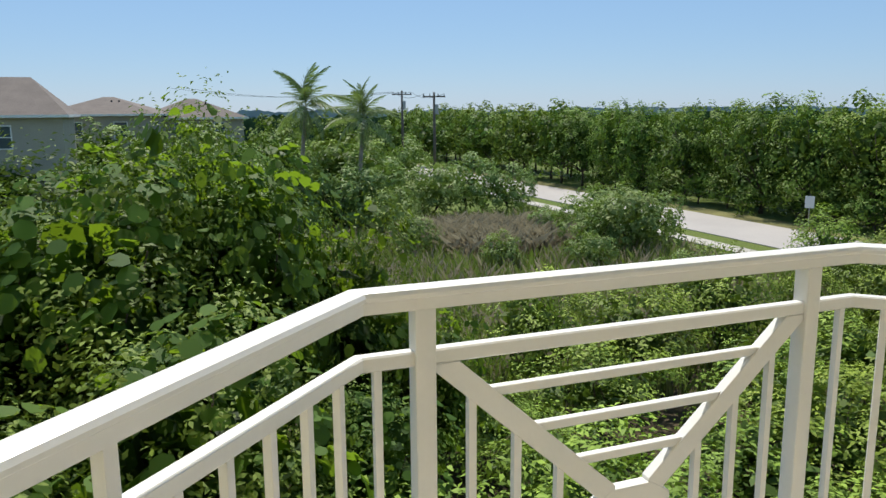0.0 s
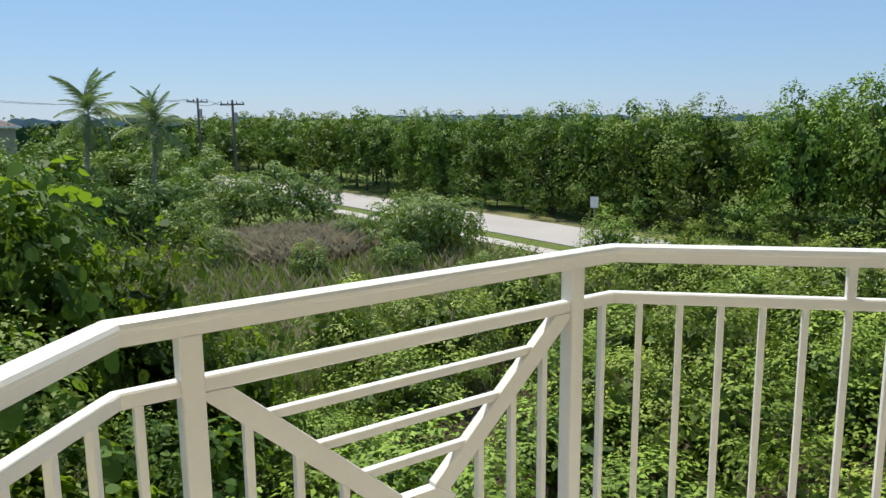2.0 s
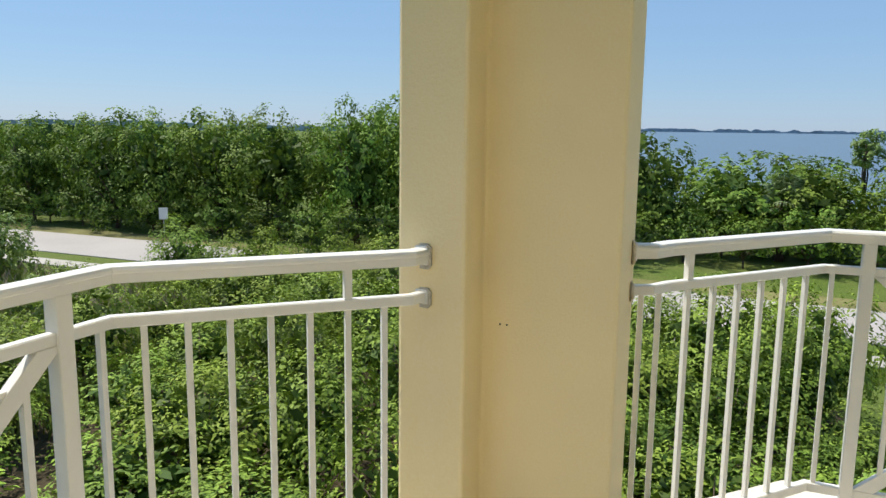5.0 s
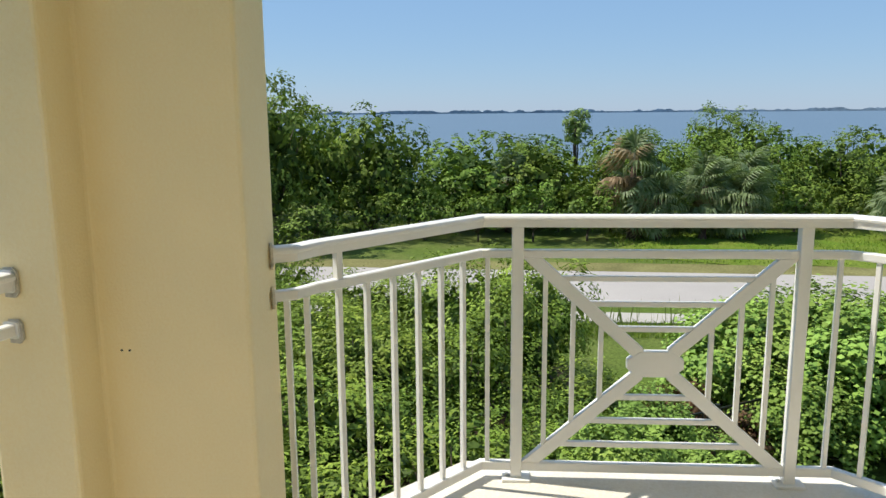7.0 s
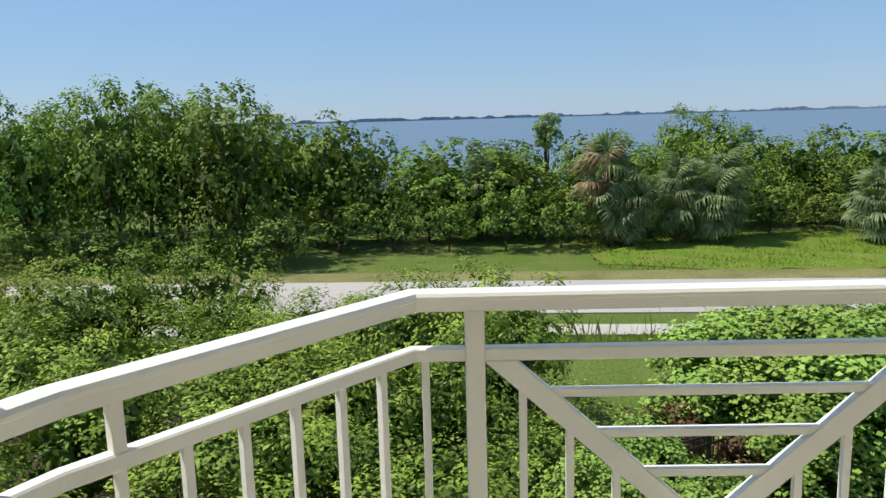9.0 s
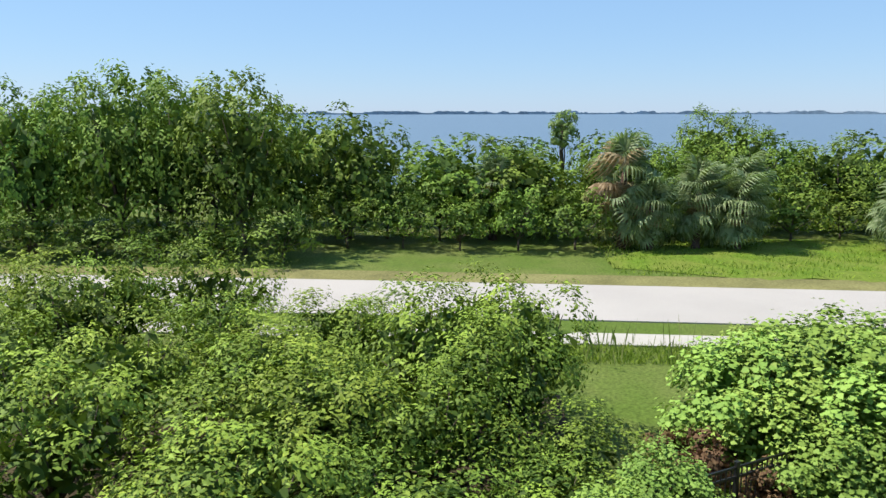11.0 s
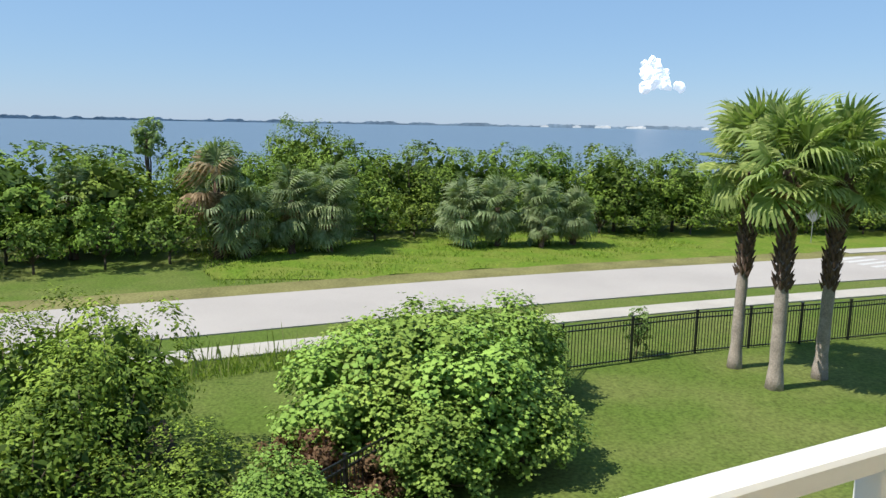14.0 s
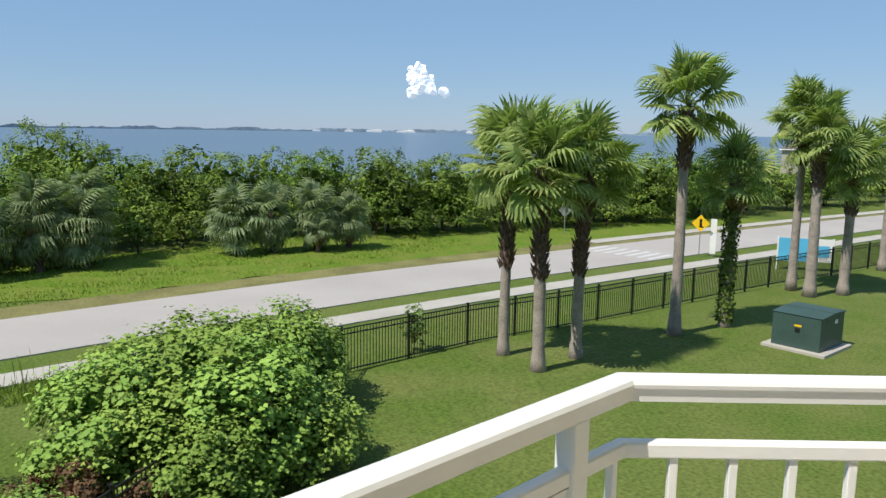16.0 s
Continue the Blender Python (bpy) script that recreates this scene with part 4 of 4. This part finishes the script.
# ---- power poles ----
tops = []
for x, y, h in ((24.9, 67.2, 8.5), (26.2, 80.4, 9.0)):
    p = new("power_pole")
    p.matrix_basis = pose(x, y, GROUND)
    tagged(p, "weathered wooden power pole with a crossarm", "power pole", "power poles")
    Build().tube([(0, 0, -0.2), (0.02, 0, h * 0.5), (0, 0, h)], [0.16, 0.14, 0.10], 8).ob("pole", M_POLE, p, smooth=True)
    Build().box((-1.1, -0.06, h - 0.45), (1.1, 0.06, h - 0.33)).ob("crossarm", M_POLE, p)
    for q in (-1.0, -0.4, 0.4, 1.0):
        Build().tube([(q, 0, h - 0.33), (q, 0, h - 0.12)], [0.05, 0.03], 6).ob("insulator", M_BLACK, p)
    Build().tube([(0.22, 0, h - 2.0), (0.22, 0, h - 1.1)], [0.2, 0.2], 8).ob("transformer", M_METAL, p)
    tops.append((x, y, GROUND + h - 0.15))
for q in (-1.0, 1.0):
    a, b = Vector(tops[0]) + Vector((q, 0, 0)), Vector(tops[1]) + Vector((q, 0, 0))
    far_end = b + (b - a) * 3 + Vector((-25, 0, 0))
    pts = [a.lerp(b, t) - Vector((0, 0, 0.5 * math.sin(math.pi * t))) for t in np.linspace(0, 1, 6)] + [b.lerp(far_end, t) - Vector((0, 0, 0.9 * math.sin(math.pi * t))) for t in np.linspace(0.2, 1, 6)]
    tagged(Build().tube(pts, [0.02] * len(pts), 4).ob("power_line", M_BLACK), "thin black overhead power line between poles", "cable", "power lines")


# ---- houses ----
def house(x, y, turn, w, d, eave, ridge, label, windows, steep=4.5):
    top = new("house")
    top.matrix_basis = pose(x, y, GROUND, 0, 0, turn)
    tagged(top, label, "house", "distant houses")
    Build().box((-w / 2, -d / 2, -0.2), (w / 2, d / 2, eave)).ob("wall", M_SIDING, top)
    e, k = 0.45, max(0.5, w / 2 - steep)
    Build().add([(-w / 2 - e, -d / 2 - e, eave), (w / 2 + e, -d / 2 - e, eave), (w / 2 + e, d / 2 + e, eave), (-w / 2 - e, d / 2 + e, eave), (-k, 0, ridge), (k, 0, ridge)],
                [(0, 1, 5, 4), (1, 2, 5), (2, 3, 4, 5), (3, 0, 4), (3, 2, 1, 0)]).ob("roof", M_ROOF, top)
    Build().box((-w / 2 - e - 0.03, -d / 2 - e - 0.03, eave - 0.16), (w / 2 + e + 0.03, -d / 2 - e, eave + 0.03)).ob("fascia", M_TRIM, top)
    Build().box((w / 2 + e, -d / 2 - e, eave - 0.16), (w / 2 + e + 0.03, d / 2 + e, eave + 0.03)).ob("fascia", M_TRIM, top)
    for u, z in windows:
        win = Build().box((u - 0.55, -d / 2 - 0.02, z - 0.75), (u + 0.55, -d / 2 - 0.004, z + 0.75)).ob("window", M_GLASS, top)
        for part in (((u - 0.63, z - 0.83), (u - 0.55, z + 0.83)), ((u + 0.55, z - 0.83), (u + 0.63, z + 0.83)), ((u - 0.55, z + 0.75), (u + 0.55, z + 0.83)), ((u - 0.55, z - 0.83), (u + 0.55, z - 0.75)), ((u - 0.55, z - 0.03), (u + 0.55, z + 0.03))):
            (xa, za), (xb, zb) = part
            Build().box((xa, -d / 2 - 0.05, za), (xb, -d / 2 - 0.003, zb)).ob("frame", M_TRIM, win)
    Build().tube([(0.6, -d * 0.15, ridge - 1.1), (0.6, -d * 0.15, ridge - 0.35)], [0.09, 0.09], 8).ob("vent", M_BLACK, top)
    Build().tube([(1.3, -d * 0.15, ridge - 1.1), (1.3, -d * 0.15, ridge - 0.35)], [0.09, 0.09], 8).ob("vent", M_BLACK, top)
    return top


house(-14.3, 66.0, 0, 17.5, 10.5, 6.7, 9.5, "tan two-storey house with a brown hip roof", ((4.9, 5.2), (1.5, 5.2), (-4, 5.2)), 2.3)
house(-3.2, 84.0, -12, 10, 9, 6.7, 8.4, "tan house with a low brown hip roof", ((-2, 5.2), (2, 5.2)))
house(4.8, 88.0, 8, 9, 8, 6.3, 8.3, "pale house with a grey-brown roof among trees", ((-2, 5.0), (2, 5.0)))
house(55.0, -150.0, 200, 14, 10, 4.5, 7.6, "pale waterside house with a light roof", ((-3, 3.0), (3, 3.0)))

# ---- reeds, weeds and dead brush ----
def blades(name, rnd, count, area, height, mat, label, lean=0.25, width=0.012, clear=None):
    v, f = [], []
    while len(f) < count:
        x, y = rnd.uniform(area[0], area[1]), rnd.uniform(area[2], area[3])
        if clear and clear(x, y):
            continue
        h = height * rnd.uniform(0.5, 1.2)
        a = rnd.uniform(0, math.tau)
        l1 = lean * h * rnd.uniform(0.2, 1.6)
        wx, wy = width * math.cos(a + 1.57), width * math.sin(a + 1.57)
        k = len(v)
        v += [(x - wx, y - wy, GROUND), (x + wx, y + wy, GROUND), (x + wx * 0.8 + l1 * 0.3 * math.cos(a), y + wy * 0.8 + l1 * 0.3 * math.sin(a), GROUND + h * 0.6), (x + l1 * math.cos(a), y + l1 * math.sin(a), GROUND + h)]
        f.append((k, k + 1, k + 2, k + 3))
    me = bpy.data.meshes.new(name)
    me.from_pydata(v, [], f)
    me.materials.append(mat)
    toned(me, rnd)
    return tagged(new(name, me), label, kind="stuff")


rnd = np.random.default_rng(8)
blades("reeds", rnd, 17000, (4, 24.0, 14, 44), 0.85, L_REED, "rough green and straw-coloured reeds", 0.35, 0.018, lambda x, y: 12.2 < x < 18.6 and 30.5 < y < 39.0 or x > 23.0 and y > 22)
blades("dry_reeds", rnd, 6000, (5, 23.0, 17, 42), 0.9, L_BRUSH, "straw-coloured dry reeds among the green ones", 0.4, 0.014)
blades("dead_brush", rnd, 3800, (12.4, 18.4, 31.5, 38.5), 1.2, L_BRUSH, "pile of dry grey-brown dead brush", 0.9, 0.02)
blades("weeds", rnd, 60, (22.0, 24.2, -6.8, -2.0), 0.95, L_REED, "thin tall weeds beside the footpath", 0.15, 0.005)
blades("rough_grass", rnd, 7000, (19.5, 24.2, -12.0, 3.0), 0.2, L_GRASS, "uncut grass between the thicket and the footpath", 0.4, 0.012, lambda x, y: x < 19.6 + 0.1 * y or (y < -1.5 and x < 22.6))
blades("verge_grass", rnd, 9000, (33.6, 43.0, -34.0, -6.0), 0.2, L_GRASS, "bright rough grass before the mangroves", 0.5, 0.02, lambda x, y: x < road_x(y) + 4.8)
fs = plant("fence_shrub", np.random.default_rng(4), (0.45, 0.45, 0.8), 14, 5, 10, 0.36, 0.1, 0.4, L_SILVER, "thin dark shrub growing against the fence", "shrub", "", 1.75, trunk_r=0.02, limbs=14, low=-0.9)
fs.matrix_basis = pose(19.35, -15.5, GROUND)

# ---- distance ----
def shore(name, rnd, a0, a1, dist, h0, h1, mat, label, step=0.12):
    v, f = [], []
    n = int((a1 - a0) / step)
    hgt = h0
    for i in range(n + 1):
        a = radians(a0 + (a1 - a0) * i / n)
        hgt = min(h1, max(h0, hgt + rnd.normal() * (h1 - h0) * 0.22))
        for dd, z in ((0, -6.2), (0, GROUND + hgt), (160, GROUND + hgt * 0.8), (160, -6.2)):
            v.append(((dist + dd) * math.cos(a), (dist + dd) * math.sin(a), z))
    f = [(i * 4 + j, i * 4 + 4 + j, i * 4 + 5 + j, i * 4 + 1 + j) for i in range(n) for j in range(3)]
    return tagged(Build().add(v, f).ob(name, mat), label, kind="structure")


rnd = np.random.default_rng(9)
shore("backdrop_shore", rnd, -62, 34, 2900, 4, 12, M_HAZE_SHORE, "distant low wooded shore across the bay, tinted pale for haze")
shore("backdrop_woods", rnd, 30, 130, 900, 6, 10, M_HAZE_SHORE, "distant treeline beyond the mangroves, tinted pale for haze", 0.25)
shore("backdrop_canopy", rnd, 34, 128, 190, 4.6, 6.4, M_WOODS, "low mangrove canopy reaching to the distance", 0.2)
for i in range(16):
    a, dd = radians(rnd.uniform(-52, -33)), 2850 + rnd.uniform(-20, 20)
    w, h = rnd.uniform(8, 22), rnd.uniform(4, 8)
    o = Build().box((-w, -8, 0), (w, 8, h)).box((-w * 0.6, -6, h), (w * 0.5, 6, h * 1.25)).ob("far_building", M_TRIM)
    o.matrix_basis = Matrix.Translation((dd * math.cos(a), dd * math.sin(a), -6)) @ Matrix.Rotation(a + 1.57, 4, 'Z')
    tagged(o, "small white building on the far shore", "building", "far shore buildings")
for i in range(7):
    a, dd = radians(rnd.uniform(40, 62)), 880
    w, h = rnd.uniform(2, 4), rnd.uniform(6, 8)
    o = Build().box((-w, -4, 0), (w, 4, h)).box((-w * 0.7, -3, h), (w * 0.7, 3, h + 1.5)).ob("far_building", M_TRIM)
    o.matrix_basis = Matrix.Translation((dd * math.cos(a), dd * math.sin(a), GROUND)) @ Matrix.Rotation(a + 1.57, 4, 'Z')
    tagged(o, "small white building among distant trees", "building", "far woods buildings")
cl = bmesh.new()
for k in range(44):
    t = rnd.random()
    px, pz = ((rnd.normal() * 24, 10 + t * 130) if t > 0.25 else (rnd.uniform(-50, 120), rnd.uniform(5, 28)))
    r = rnd.uniform(17, 32) * (1.1 - 0.45 * t)
    bmesh.ops.create_icosphere(cl, subdivisions=3, radius=r, matrix=Matrix.Translation((px - 10 * t, rnd.normal() * 14, pz)))
for w_ in cl.verts:
    w_.co += Vector(noise.noise_vector(w_.co * 0.035)) * 16 + Vector(noise.noise_vector(w_.co * 0.08)) * 5
cm = bpy.data.meshes.new("cloud")
cl.to_mesh(cm)
cl.free()
# The cloud emits a little light, added to soften its shaded side.
M_CLOUD.node_tree.nodes["Principled BSDF"].inputs["Emission Color"].default_value = (0.8, 0.88, 1.0, 1)
M_CLOUD.node_tree.nodes["Principled BSDF"].inputs["Emission Strength"].default_value = 0.35
cm.materials.append(M_CLOUD)
cm.polygons.foreach_set("use_smooth", [True] * len(cm.polygons))
co_ = new("cloud", cm)
co_.matrix_basis = pose(2950, -2700, 190, 0, 0, 47.5 + 180)
tagged(co_, "small white fair-weather cumulus cloud", "cloud")
